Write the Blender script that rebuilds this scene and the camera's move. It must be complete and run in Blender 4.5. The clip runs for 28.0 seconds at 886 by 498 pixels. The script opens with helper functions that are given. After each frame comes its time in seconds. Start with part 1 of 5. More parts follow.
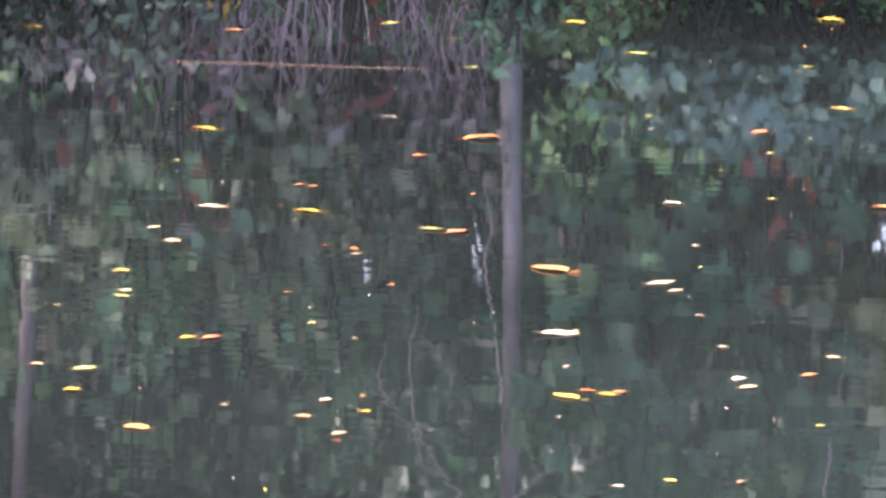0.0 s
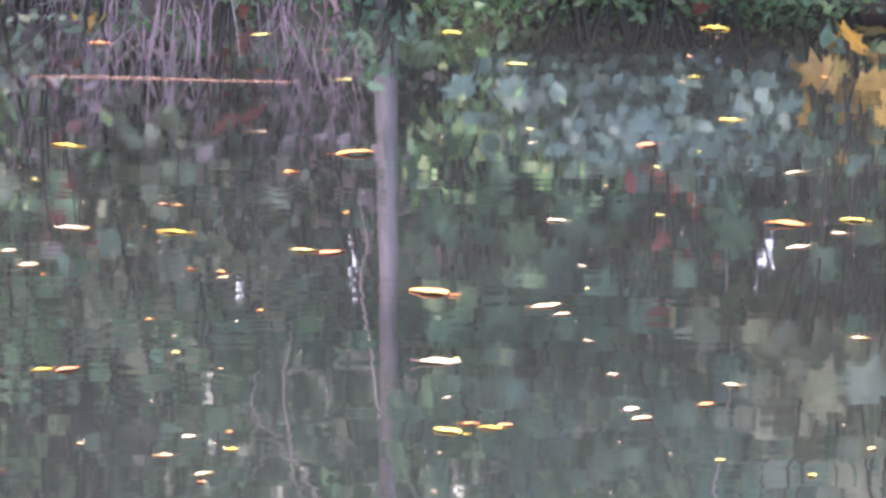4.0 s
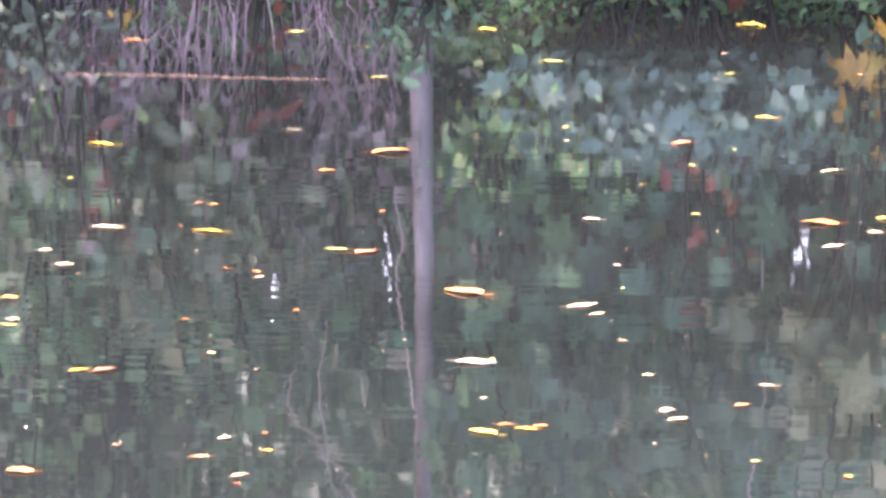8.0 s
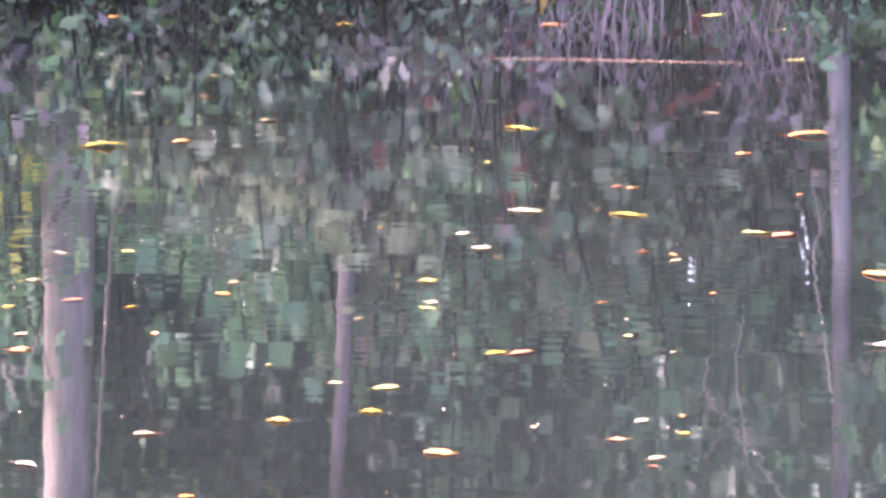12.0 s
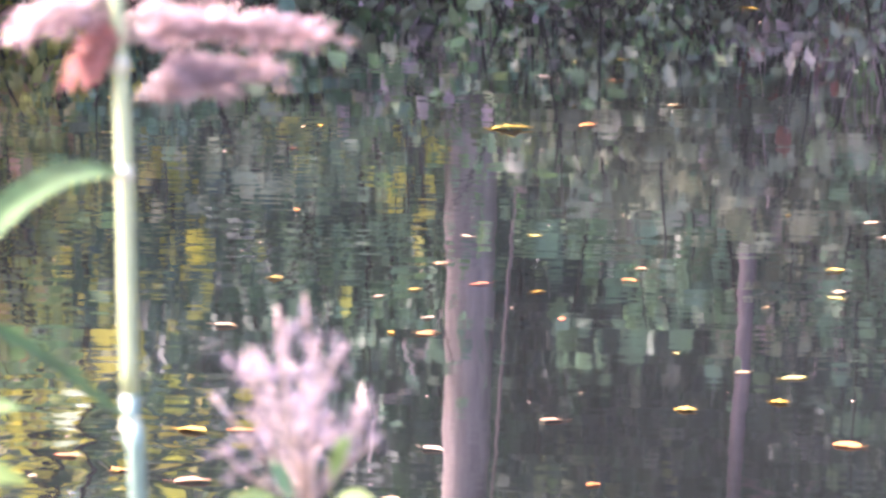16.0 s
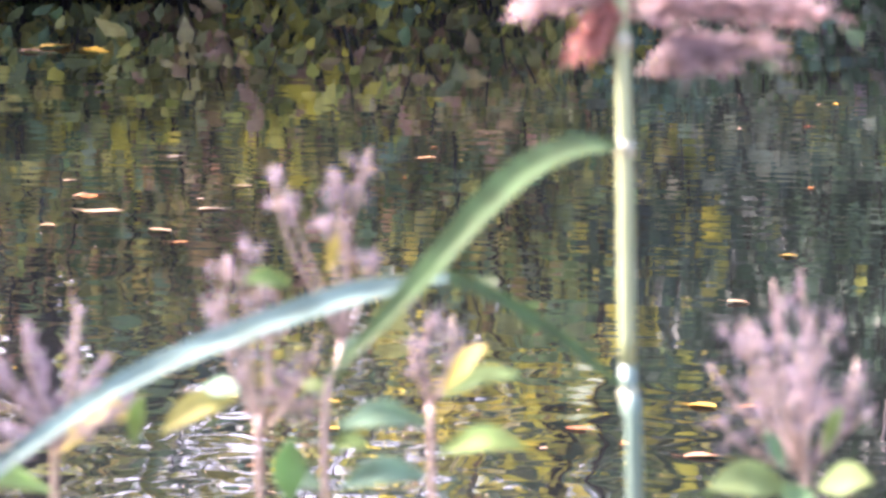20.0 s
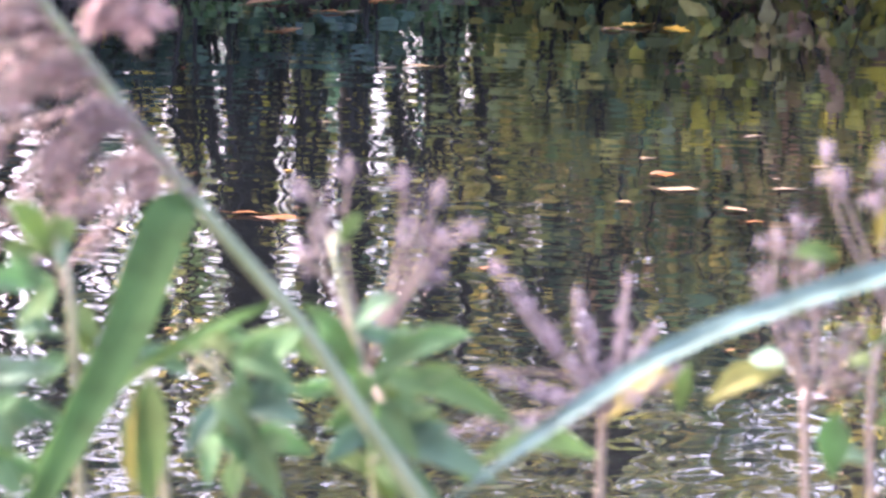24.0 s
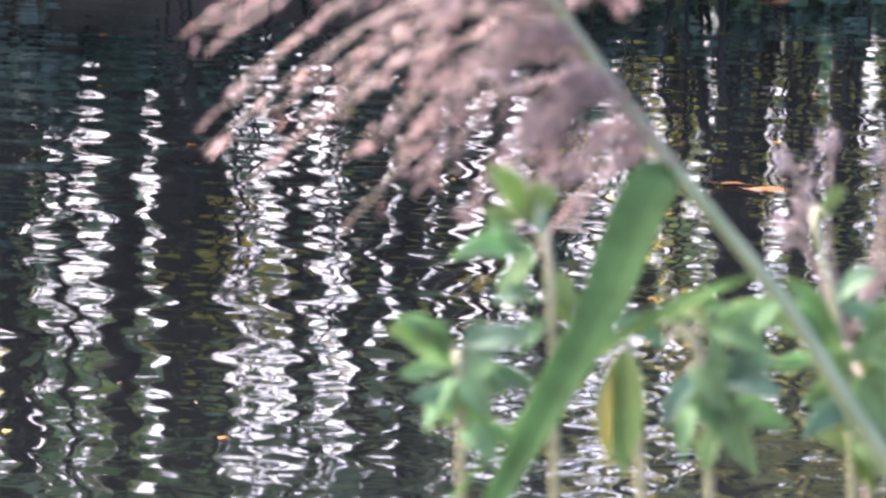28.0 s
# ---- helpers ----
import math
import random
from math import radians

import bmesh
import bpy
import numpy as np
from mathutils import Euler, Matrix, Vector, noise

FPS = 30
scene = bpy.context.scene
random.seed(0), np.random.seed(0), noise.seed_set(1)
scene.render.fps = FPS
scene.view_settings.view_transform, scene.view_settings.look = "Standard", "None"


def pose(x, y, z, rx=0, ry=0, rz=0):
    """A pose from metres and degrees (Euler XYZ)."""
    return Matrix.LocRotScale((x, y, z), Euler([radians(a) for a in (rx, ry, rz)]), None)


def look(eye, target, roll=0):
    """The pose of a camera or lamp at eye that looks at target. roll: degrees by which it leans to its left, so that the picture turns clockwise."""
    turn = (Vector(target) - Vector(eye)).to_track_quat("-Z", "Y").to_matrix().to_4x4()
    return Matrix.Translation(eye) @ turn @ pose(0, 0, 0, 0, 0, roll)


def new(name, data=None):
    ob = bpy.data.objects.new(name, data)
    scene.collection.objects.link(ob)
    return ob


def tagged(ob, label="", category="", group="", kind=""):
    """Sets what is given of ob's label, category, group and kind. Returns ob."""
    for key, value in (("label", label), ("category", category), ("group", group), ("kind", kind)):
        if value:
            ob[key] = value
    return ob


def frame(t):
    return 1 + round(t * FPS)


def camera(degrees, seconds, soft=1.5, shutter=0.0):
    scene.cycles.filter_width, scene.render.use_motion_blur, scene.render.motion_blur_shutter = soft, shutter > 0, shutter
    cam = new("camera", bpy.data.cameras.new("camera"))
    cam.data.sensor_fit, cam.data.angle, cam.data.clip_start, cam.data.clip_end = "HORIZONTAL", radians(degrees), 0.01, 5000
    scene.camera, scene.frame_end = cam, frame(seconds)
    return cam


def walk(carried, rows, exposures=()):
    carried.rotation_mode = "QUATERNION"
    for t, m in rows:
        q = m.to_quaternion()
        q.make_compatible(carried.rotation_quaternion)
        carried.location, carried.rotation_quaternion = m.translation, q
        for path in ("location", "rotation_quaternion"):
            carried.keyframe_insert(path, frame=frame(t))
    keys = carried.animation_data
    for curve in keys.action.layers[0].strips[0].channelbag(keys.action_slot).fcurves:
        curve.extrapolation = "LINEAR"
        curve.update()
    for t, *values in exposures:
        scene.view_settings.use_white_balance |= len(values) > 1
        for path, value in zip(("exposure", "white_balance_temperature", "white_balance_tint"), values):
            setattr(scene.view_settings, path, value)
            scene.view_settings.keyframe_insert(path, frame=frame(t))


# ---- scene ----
cam = camera(12, 28.0, soft=2.8)
cam.data.dof.use_dof = True
cam.data.dof.focus_distance = 15.0
cam.data.dof.aperture_fstop = 19.0

# seconds, eye x y z, yaw to the left, pitch, roll in degrees
WALK = [
    (0.0, -0.100, -0.766, 2.011, 0.965, -8.102, 0.827),
    (0.5, -0.100, -0.241, 1.958, -0.072, -8.151, 0.798),
    (1.0, -0.100, -0.011, 1.924, -0.827, -8.143, 0.835),
    (1.5, -0.100, 0.005, 1.934, -0.868, -8.120, 0.737),
    (2.0, -0.100, 0.004, 1.934, -0.661, -7.940, 0.608),
    (2.5, -0.100, 0.002, 1.932, -0.713, -7.893, 0.643),
    (3.0, -0.100, 0.002, 1.933, -0.768, -7.875, 0.627),
    (3.5, -0.100, -0.000, 1.930, -0.731, -7.897, 0.590),
    (5.5, -0.100, 0.006, 1.928, -0.696, -7.861, 0.673),
    (6.0, -0.100, 0.006, 1.930, -0.596, -7.818, 0.825),
    (6.5, -0.100, 0.008, 1.939, -0.604, -7.886, 0.640),
    (7.0, -0.100, 0.006, 1.943, -0.558, -7.948, 0.624),
    (7.5, -0.100, 0.001, 1.943, -0.380, -7.947, 0.607),
    (8.0, -0.100, 0.000, 1.950, -0.244, -7.997, 0.507),
    (8.5, -0.100, 0.001, 1.949, 0.259, -8.005, 0.399),
    (9.0, -0.100, 0.002, 1.946, 1.059, -8.037, 0.328),
    (9.5, -0.100, 0.003, 1.944, 1.703, -8.097, 0.258),
    (10.0, -0.100, 0.007, 1.948, 2.107, -8.138, 0.231),
    (10.5, -0.100, 0.002, 1.948, 3.151, -8.166, 0.037),
    (11.0, -0.100, 0.003, 1.947, 4.796, -8.189, -0.195),
    (11.5, -0.100, 0.001, 1.949, 4.935, -8.240, -0.215),
    (12.0, -0.100, -0.004, 1.946, 5.472, -8.211, -0.361),
    (12.5, -0.091, 0.002, 1.949, 6.395, -8.284, -0.487),
    (14.5, -0.138, 0.003, 1.963, 8.164, -8.378, -0.135),
    (15.0, -0.141, 0.010, 1.962, 8.412, -8.432, 0.014),
    (15.5, -0.136, 0.020, 1.960, 9.430, -8.419, -0.158),
    (16.0, -0.139, 0.031, 1.959, 10.912, -8.447, -0.267),
    (16.5, -0.138, 0.029, 1.958, 11.829, -8.445, -0.302),
    (17.0, -0.139, 0.024, 1.959, 12.082, -8.560, -0.323),
    (17.5, -0.133, 0.015, 1.961, 12.440, -8.584, -0.489),
    (18.0, -0.130, -0.001, 1.963, 13.984, -8.565, -0.683),
    (18.5, -0.131, -0.005, 1.962, 14.967, -8.583, -0.693),
    (19.0, -0.123, -0.010, 1.963, 15.896, -8.604, -0.671),
    (19.5, -0.120, -0.005, 1.962, 17.189, -8.640, -0.585),
    (20.0, -0.114, -0.017, 1.964, 18.014, -8.695, -0.624),
    (20.5, -0.107, -0.031, 1.966, 18.543, -8.688, -0.746),
    (21.0, -0.106, -0.027, 1.966, 19.682, -8.669, -0.854),
    (21.5, -0.104, -0.027, 1.966, 21.414, -8.671, -1.007),
    (22.0, -0.105, -0.023, 1.965, 22.405, -8.731, -0.800),
    (22.5, -0.103, -0.025, 1.965, 23.336, -8.760, -0.766),
    (24.5, -0.081, -0.040, 1.962, 26.570, -8.937, -0.549),
    (25.0, -0.082, -0.038, 1.963, 27.022, -9.016, -0.457),
    (25.5, -0.076, -0.042, 1.964, 27.880, -9.018, -0.413),
    (26.0, -0.077, -0.038, 1.964, 29.081, -8.972, -0.391),
    (26.5, -0.076, -0.041, 1.962, 29.995, -8.983, -0.354),
    (27.0, -0.085, -0.030, 1.959, 30.853, -9.036, -0.308),
    (27.5, -0.086, -0.025, 1.957, 31.819, -9.098, -0.265),
    (28.0, -0.086, -0.024, 1.960, 32.710, -9.206, -0.389),
]


def head(x, y, z, yaw, pitch, roll):
    return pose(x, y, z, 90 + pitch, 0, yaw) @ pose(0, 0, 0, 0, 0, roll)


walk(cam, [(row[0], head(*row[1:])) for row in WALK], exposures=[(0.0, 3.7, 5950, 27), (1.2, 4.1, 6100, 33), (3.0, 4.33, 6150, 35), (8.5, 4.42, 6130, 37), (12.5, 4.43, 5950, 43), (15.0, 4.2, 6000, 44), (17.0, 3.97, 6200, 45), (20.0, 3.6, 6200, 42), (25.0, 3.37, 5950, 41), (28.0, 3.15, 5950, 34)])

# ---- sky and sun ----
SUN_LEFT, SUN_UP = 82.0, 42.0
world = bpy.data.worlds.new("sky")
scene.world = world
world.use_nodes = True
wn = world.node_tree
sky = wn.nodes.new("ShaderNodeTexSky")
sky.sky_type = "NISHITA"
sky.sun_disc = False
sky.sun_elevation, sky.sun_rotation = radians(SUN_UP), radians(-SUN_LEFT)
sky.air_density, sky.dust_density = 1.0, 8.0
wn.links.new(sky.outputs[0], wn.nodes["Background"].inputs[0])
wn.nodes["Background"].inputs[1].default_value = 0.15
sun_data = bpy.data.lights.new("sun", "SUN")
sun_data.energy, sun_data.angle, sun_data.color = 2.6, radians(12.0), (1.0, 0.93, 0.82)
sun = new("sun", sun_data)
sun.matrix_world = look((-100 * math.sin(radians(SUN_LEFT)) * math.cos(radians(SUN_UP)),
                         100 * math.cos(radians(SUN_LEFT)) * math.cos(radians(SUN_UP)), 100 * math.sin(radians(SUN_UP))), (0, 0, 0))


# ---- materials ----
def material(name, rough=0.6):
    m = bpy.data.materials.new(name)
    m.use_nodes = True
    nt = m.node_tree
    bsdf = nt.nodes["Principled BSDF"]
    bsdf.inputs["Roughness"].default_value = rough
    return m, nt, bsdf


def ramp(nt, stops, source, interpolation="LINEAR"):
    r = nt.nodes.new("ShaderNodeValToRGB")
    r.color_ramp.interpolation = interpolation
    els = r.color_ramp.elements
    while len(els) < len(stops):
        els.new(0.5)
    for e, (p, c) in zip(els, stops):
        e.position, e.color = p, (*c, 1)
    nt.links.new(source, r.inputs[0])
    return r.outputs[0]


def noise_tex(nt, scale, detail=3.0, stretch=None, rough=0.5):
    co = nt.nodes.new("ShaderNodeTexCoord").outputs["Object"]
    if stretch:
        mp = nt.nodes.new("ShaderNodeMapping")
        mp.inputs["Scale"].default_value = stretch
        nt.links.new(co, mp.inputs[0])
        co = mp.outputs[0]
    n = nt.nodes.new("ShaderNodeTexNoise")
    n.inputs["Scale"].default_value, n.inputs["Detail"].default_value = scale, detail
    n.inputs["Roughness"].default_value = rough
    nt.links.new(co, n.inputs[0])
    return n.outputs["Fac"]


def mix(nt, a, b, fac, mode="MIX"):
    n = nt.nodes.new("ShaderNodeMix")
    n.data_type, n.blend_type = "RGBA", mode
    for socket, v in ((n.inputs[0], fac), (n.inputs[6], a), (n.inputs[7], b)):
        if isinstance(v, (int, float)):
            socket.default_value = v
        elif isinstance(v, tuple):
            socket.default_value = (*v, 1)
        else:
            nt.links.new(v, socket)
    return n.outputs[2]


def bump(nt, bsdf, height, strength, distance):
    b = nt.nodes.new("ShaderNodeBump")
    b.inputs["Strength"].default_value, b.inputs["Distance"].default_value = strength, distance
    nt.links.new(height, b.inputs["Height"])
    nt.links.new(b.outputs[0], bsdf.inputs["Normal"])


def leaf_material(name, colours, glow=0.35, rough=0.45, scale=14.0, island=True, shine=0.5):
    """Foliage: each leaf takes one of the colours, with blotches, and lets some light through."""
    m, nt, bsdf = material(name, rough)
    rnd = nt.nodes.new("ShaderNodeNewGeometry").outputs["Random Per Island"] if island else nt.nodes.new("ShaderNodeObjectInfo").outputs["Random"]
    n = len(colours)
    col = ramp(nt, [((i + 0.5) / n, c) for i, c in enumerate(colours)], rnd)
    spots = ramp(nt, [(0.35, (0.62, 0.58, 0.5)), (0.6, (1, 1, 1)), (0.8, (1.15, 1.1, 0.9))], noise_tex(nt, scale, 4))
    col = mix(nt, col, spots, 0.8, "MULTIPLY")
    if island:
        own = nt.nodes.new("ShaderNodeObjectInfo").outputs["Random"]
        col = mix(nt, col, ramp(nt, [(0.0, (0.62, 0.66, 0.66)), (0.5, (0.95, 0.95, 0.95)), (1.0, (1.25, 1.2, 1.15))], own), 1.0, "MULTIPLY")
    nt.links.new(col, bsdf.inputs["Base Color"])
    bsdf.inputs["Specular IOR Level"].default_value = shine
    thin = nt.nodes.new("ShaderNodeBsdfTranslucent")
    nt.links.new(col, thin.inputs[0])
    both = nt.nodes.new("ShaderNodeMixShader")
    both.inputs[0].default_value = glow
    nt.links.new(bsdf.outputs[0], both.inputs[1])
    nt.links.new(thin.outputs[0], both.inputs[2])
    nt.links.new(both.outputs[0], nt.nodes["Material Output"].inputs[0])
    return m


def bark_material(name, dark, light, scale=9.0):
    m, nt, bsdf = material(name, 0.85)
    n = noise_tex(nt, scale, 6, (1, 1, 0.22), 0.6)
    big = noise_tex(nt, 1.3, 3)
    col = mix(nt, ramp(nt, [(0.3, dark), (0.7, light)], n), ramp(nt, [(0.35, (0.6, 0.62, 0.55)), (0.65, (1.1, 1.05, 1.05))], big), 0.7, "MULTIPLY")
    nt.links.new(col, bsdf.inputs["Base Color"])
    bump(nt, bsdf, n, 0.7, 0.02)
    return m


M_IVY = leaf_material("ivy_leaf", [(0.077, 0.176, 0.089), (0.127, 0.251, 0.127), (0.176, 0.331, 0.201), (0.100, 0.215, 0.127)])
M_TEAL = leaf_material("bluish_leaf", [(0.12, 0.21, 0.165), (0.14, 0.24, 0.19), (0.105, 0.19, 0.145), (0.15, 0.235, 0.18)])
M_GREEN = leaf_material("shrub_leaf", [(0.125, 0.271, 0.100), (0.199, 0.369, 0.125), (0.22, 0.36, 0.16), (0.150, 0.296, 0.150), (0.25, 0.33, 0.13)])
M_SAGE = leaf_material("sage_leaf", [(0.185, 0.246, 0.147), (0.233, 0.284, 0.185), (0.147, 0.21, 0.123), (0.246, 0.271, 0.16)])
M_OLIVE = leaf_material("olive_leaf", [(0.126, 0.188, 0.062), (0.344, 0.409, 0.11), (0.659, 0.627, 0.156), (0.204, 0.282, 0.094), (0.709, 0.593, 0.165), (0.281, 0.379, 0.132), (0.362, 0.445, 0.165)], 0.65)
M_LIME = leaf_material("yellow_green_leaf", [(0.497, 0.556, 0.083), (0.696, 0.636, 0.099), (0.318, 0.397, 0.083), (0.800, 0.715, 0.083)], 0.55)
# leaf green darkened: the shade of the woods is put into the colour
M_WOODS_SHADED = leaf_material("woodland_leaf_shaded", [(0.036, 0.1, 0.06), (0.05, 0.13, 0.075), (0.065, 0.15, 0.085), (0.045, 0.105, 0.085)])
M_BROAD = leaf_material("broad_maple_leaf", [(0.055, 0.155, 0.085), (0.07, 0.185, 0.105), (0.105, 0.21, 0.1), (0.05, 0.14, 0.1)])
M_TAN = leaf_material("tan_leaf", [(0.483, 0.333, 0.172), (0.414, 0.230, 0.138), (0.575, 0.460, 0.161), (0.345, 0.345, 0.115)], 0.5)
M_BRAMBLE = leaf_material("browning_bramble_leaf", [(0.276, 0.227, 0.226), (0.372, 0.301, 0.305), (0.208, 0.241, 0.167), (0.441, 0.335, 0.362), (0.302, 0.293, 0.231)])
M_MAPLE = leaf_material("yellow_maple_leaf", [(0.62, 0.37, 0.055), (0.68, 0.45, 0.09), (0.52, 0.31, 0.06), (0.6, 0.47, 0.13)], 0.5)
M_RED = leaf_material("red_leaf", [(0.224, 0.056, 0.035), (0.280, 0.091, 0.056), (0.175, 0.056, 0.049)], 0.4)
M_BARK = bark_material("mauve_brown_bark", (0.145, 0.12, 0.108), (0.32, 0.272, 0.25))
M_BARK_PALE = bark_material("pale_mauve_bark", (0.15, 0.128, 0.135), (0.33, 0.29, 0.3))
M_BARK_DIM = bark_material("dim_purplish_bark", (0.085, 0.065, 0.07), (0.22, 0.17, 0.18))
# bark darkened to near black, so the shade sits in its colour
M_BARK_SHADED = bark_material("shaded_bark", (0.014, 0.016, 0.011), (0.04, 0.042, 0.03))
M_TWIG = bark_material("pale_dead_twig", (0.360, 0.300, 0.276), (0.660, 0.564, 0.528), 30)
M_PURPLE = bark_material("purplish_stem", (0.25, 0.165, 0.19), (0.5, 0.36, 0.39), 30)

# ---- the plan: a pond seen from its near bank, all in rings round the camera's stand ----
NEAR_SHORE = 4.6


def smooth(a, b, v):
    v = min(1.0, max(0.0, (v - a) / (b - a)))
    return v * v * (3 - 2 * v)


def shore(az):
    """Distance of the far waterline, az in degrees to the left of straight ahead."""
    r = 25.7 - 4.9 * smooth(9, 30, az) + 0.12 * math.sin(az * 1.1) + 0.08 * math.sin(az * 2.7 + 1)
    return NEAR_SHORE + (r - NEAR_SHORE) * smooth(-75, -35, az) * (1 - smooth(62, 105, az))


def at(az, r, z=0.0):
    a = radians(az)
    return Vector((-r * math.sin(a), r * math.cos(a), z))


def ground_z(r, az):
    far = shore(az)
    lump = 0.06 * noise.noise(at(az, r) * 0.9) + 0.03 * noise.noise(at(az, r) * 3.1)
    if r < (NEAR_SHORE + far) / 2:
        d = NEAR_SHORE - r
        base = -1.1 + 1.1 * smooth(-3.5, 0, d) + 0.34 * smooth(0, 0.9, d)
    else:
        d = r - far
        base = -1.1 + 1.1 * smooth(-3.5, 0, d) + (0.42 * smooth(0, 0.35, d) + 0.5 * smooth(0.5, 6, d)) * (1 - 0.55 * smooth(23, 26, az) * (1 - smooth(30.5, 32.5, az)))
        base += (2.6 * smooth(5, 30, d)) * (1 - smooth(12, 18, az)) * smooth(-120, -60, az)
    far_hills = 6 * smooth(120, 900, r) * (0.5 + 0.5 * noise.noise(at(az, 3.0)))
    return base + lump * smooth(-0.2, 0.3, d) + far_hills


def mesh_object(name, verts, faces, mat, parent=None, label="", smooth_shade=True):
    me = bpy.data.meshes.new(name)
    me.from_pydata([tuple(v) for v in verts], [], faces)
    me.materials.append(mat)
    if smooth_shade:
        me.polygons.foreach_set("use_smooth", [True] * len(me.polygons))
    ob = new(name, me)
    if parent:
        ob.parent = parent
    if label:
        ob["label"] = label
    return ob


def thing(name, label, category, group=""):
    return tagged(new(name), label, category, group)


# ground: one sheet out to the horizon
m_ground, nt, bsdf = material("bank_soil", 0.9)
soil = ramp(nt, [(0.3, (0.045, 0.034, 0.027)), (0.5, (0.085, 0.067, 0.05)), (0.65, (0.07, 0.075, 0.04)), (0.85, (0.1, 0.1, 0.05))], noise_tex(nt, 2.2, 7))
nt.links.new(mix(nt, soil, ramp(nt, [(0.3, (0.7, 0.65, 0.6)), (0.7, (1.1, 1.1, 1.0))], noise_tex(nt, 31, 4)), 0.8, "MULTIPLY"), bsdf.inputs["Base Color"])
bump(nt, bsdf, noise_tex(nt, 18, 6), 0.8, 0.04)
rings = [0.0, 0.6, 1.2, 1.8, 2.3, 2.8, 3.3, 3.8, 4.2, 4.6, 5.0, 5.6, 6.5, 8, 10, 12, 14, 16, 17.5] + [18.5 + 0.25 * i for i in range(38)] + [28.5, 30, 32, 35, 39, 44, 50, 60, 80, 120, 200, 350, 600, 1000, 1800, 3000]
SPOKES = 300
gv, gf = [], []
for r in rings:
    for k in range(SPOKES):
        az = -180 + 360 * k / SPOKES
        gv.append(at(az, r, ground_z(r, az)))
for i in range(len(rings) - 1):
    for k in range(SPOKES):
        a, b = i * SPOKES + k, i * SPOKES + (k + 1) % SPOKES
        gf.append((a, b, b + SPOKES, a + SPOKES))
ground = mesh_object("ground", gv, gf, m_ground)
tagged(ground, "dark earth bank with moss and leaf litter round the pond", "ground", kind="structure")

# water: dark, still, ruffled more towards the left
m_water, nt, bsdf = material("pond_water", 0.02)
bsdf.inputs["IOR"].default_value = 1.33
murk = ramp(nt, [(0.3, (0.0038, 0.0046, 0.0043)), (0.7, (0.006, 0.0069, 0.0066))], noise_tex(nt, 0.35, 4))
nt.links.new(murk, bsdf.inputs["Base Color"])


def math_node(nt, op, a, b=0.0, c=0.0):
    n = nt.nodes.new("ShaderNodeMath")
    n.operation = op
    for socket, v in zip(n.inputs, (a, b, c)):
        if isinstance(v, (int, float)):
            socket.default_value = v
        else:
            nt.links.new(v, socket)
    return n.outputs[0]


co = nt.nodes.new("ShaderNodeTexCoord").outputs["Object"]
sep = nt.nodes.new("ShaderNodeSeparateXYZ")
nt.links.new(co, sep.inputs[0])
bearing = math_node(nt, "MULTIPLY", math_node(nt, "ARCTAN2", math_node(nt, "MULTIPLY", sep.outputs[0], -1.0), sep.outputs[1]), 57.2958)
reach = nt.nodes.new("ShaderNodeVectorMath")
reach.operation = "LENGTH"
nt.links.new(co, reach.inputs[0])


def fade(value, a, b, low, high):
    """A soft step of value from low at a to high at b."""
    n = nt.nodes.new("ShaderNodeMapRange")
    n.interpolation_type = "SMOOTHSTEP"
    for socket, v in zip(n.inputs[1:5], (a, b, low, high)):
        socket.default_value = v
    nt.links.new(value, n.inputs[0])
    return n.outputs[0]


def wave(scale, detail, stretch=(1, 1, 1), turn=0.0):
    """Ripples: a noise about zero, drawn out along the wave crests."""
    mp = nt.nodes.new("ShaderNodeMapping")
    mp.inputs["Rotation"].default_value = (0, 0, radians(turn))
    mp.inputs["Scale"].default_value = stretch
    nt.links.new(co, mp.inputs[0])
    n = nt.nodes.new("ShaderNodeTexNoise")
    n.inputs["Scale"].default_value, n.inputs["Detail"].default_value = scale, detail
    nt.links.new(mp.outputs[0], n.inputs[0])
    return math_node(nt, "SUBTRACT", n.outputs["Fac"], 0.5)


def times(*values):
    out = values[0]
    for v in values[1:]:
        out = math_node(nt, "MULTIPLY", out, v)
    return out


def plus(*values):
    out = values[0]
    for v in values[1:]:
        out = math_node(nt, "ADD", out, v)
    return out


open_reach = math_node(nt, "MINIMUM", math_node(nt, "ADD", fade(reach.outputs["Value"], 17.0, 23.0, 1.0, 0.4), fade(bearing, 13.0, 19.0, 0.0, 0.5)), 1.0)
gusts = fade(noise_tex(nt, 0.3, 3), 0.4, 0.64, 0.35, 1.0)
# slow, low undulation everywhere; more of it towards the open left
gentle = times(wave(1.3, 1.0), 0.62)
slanted = times(wave(2.6, 1.0, (0.45, 1.0, 1.0), -14), fade(bearing, 1.0, 9.0, 0.26, 0.4))
sideways = times(wave(3.3, 0.5, (1.0, 0.4, 1.0), 8), fade(bearing, 2.0, 10.0, 0.3, 0.55))
lumpy = times(wave(2.4, 0.3), fade(bearing, 14.0, 19.0, 0.0, 0.75))
still = times(plus(gentle, slanted, sideways, lumpy), gusts, open_reach)
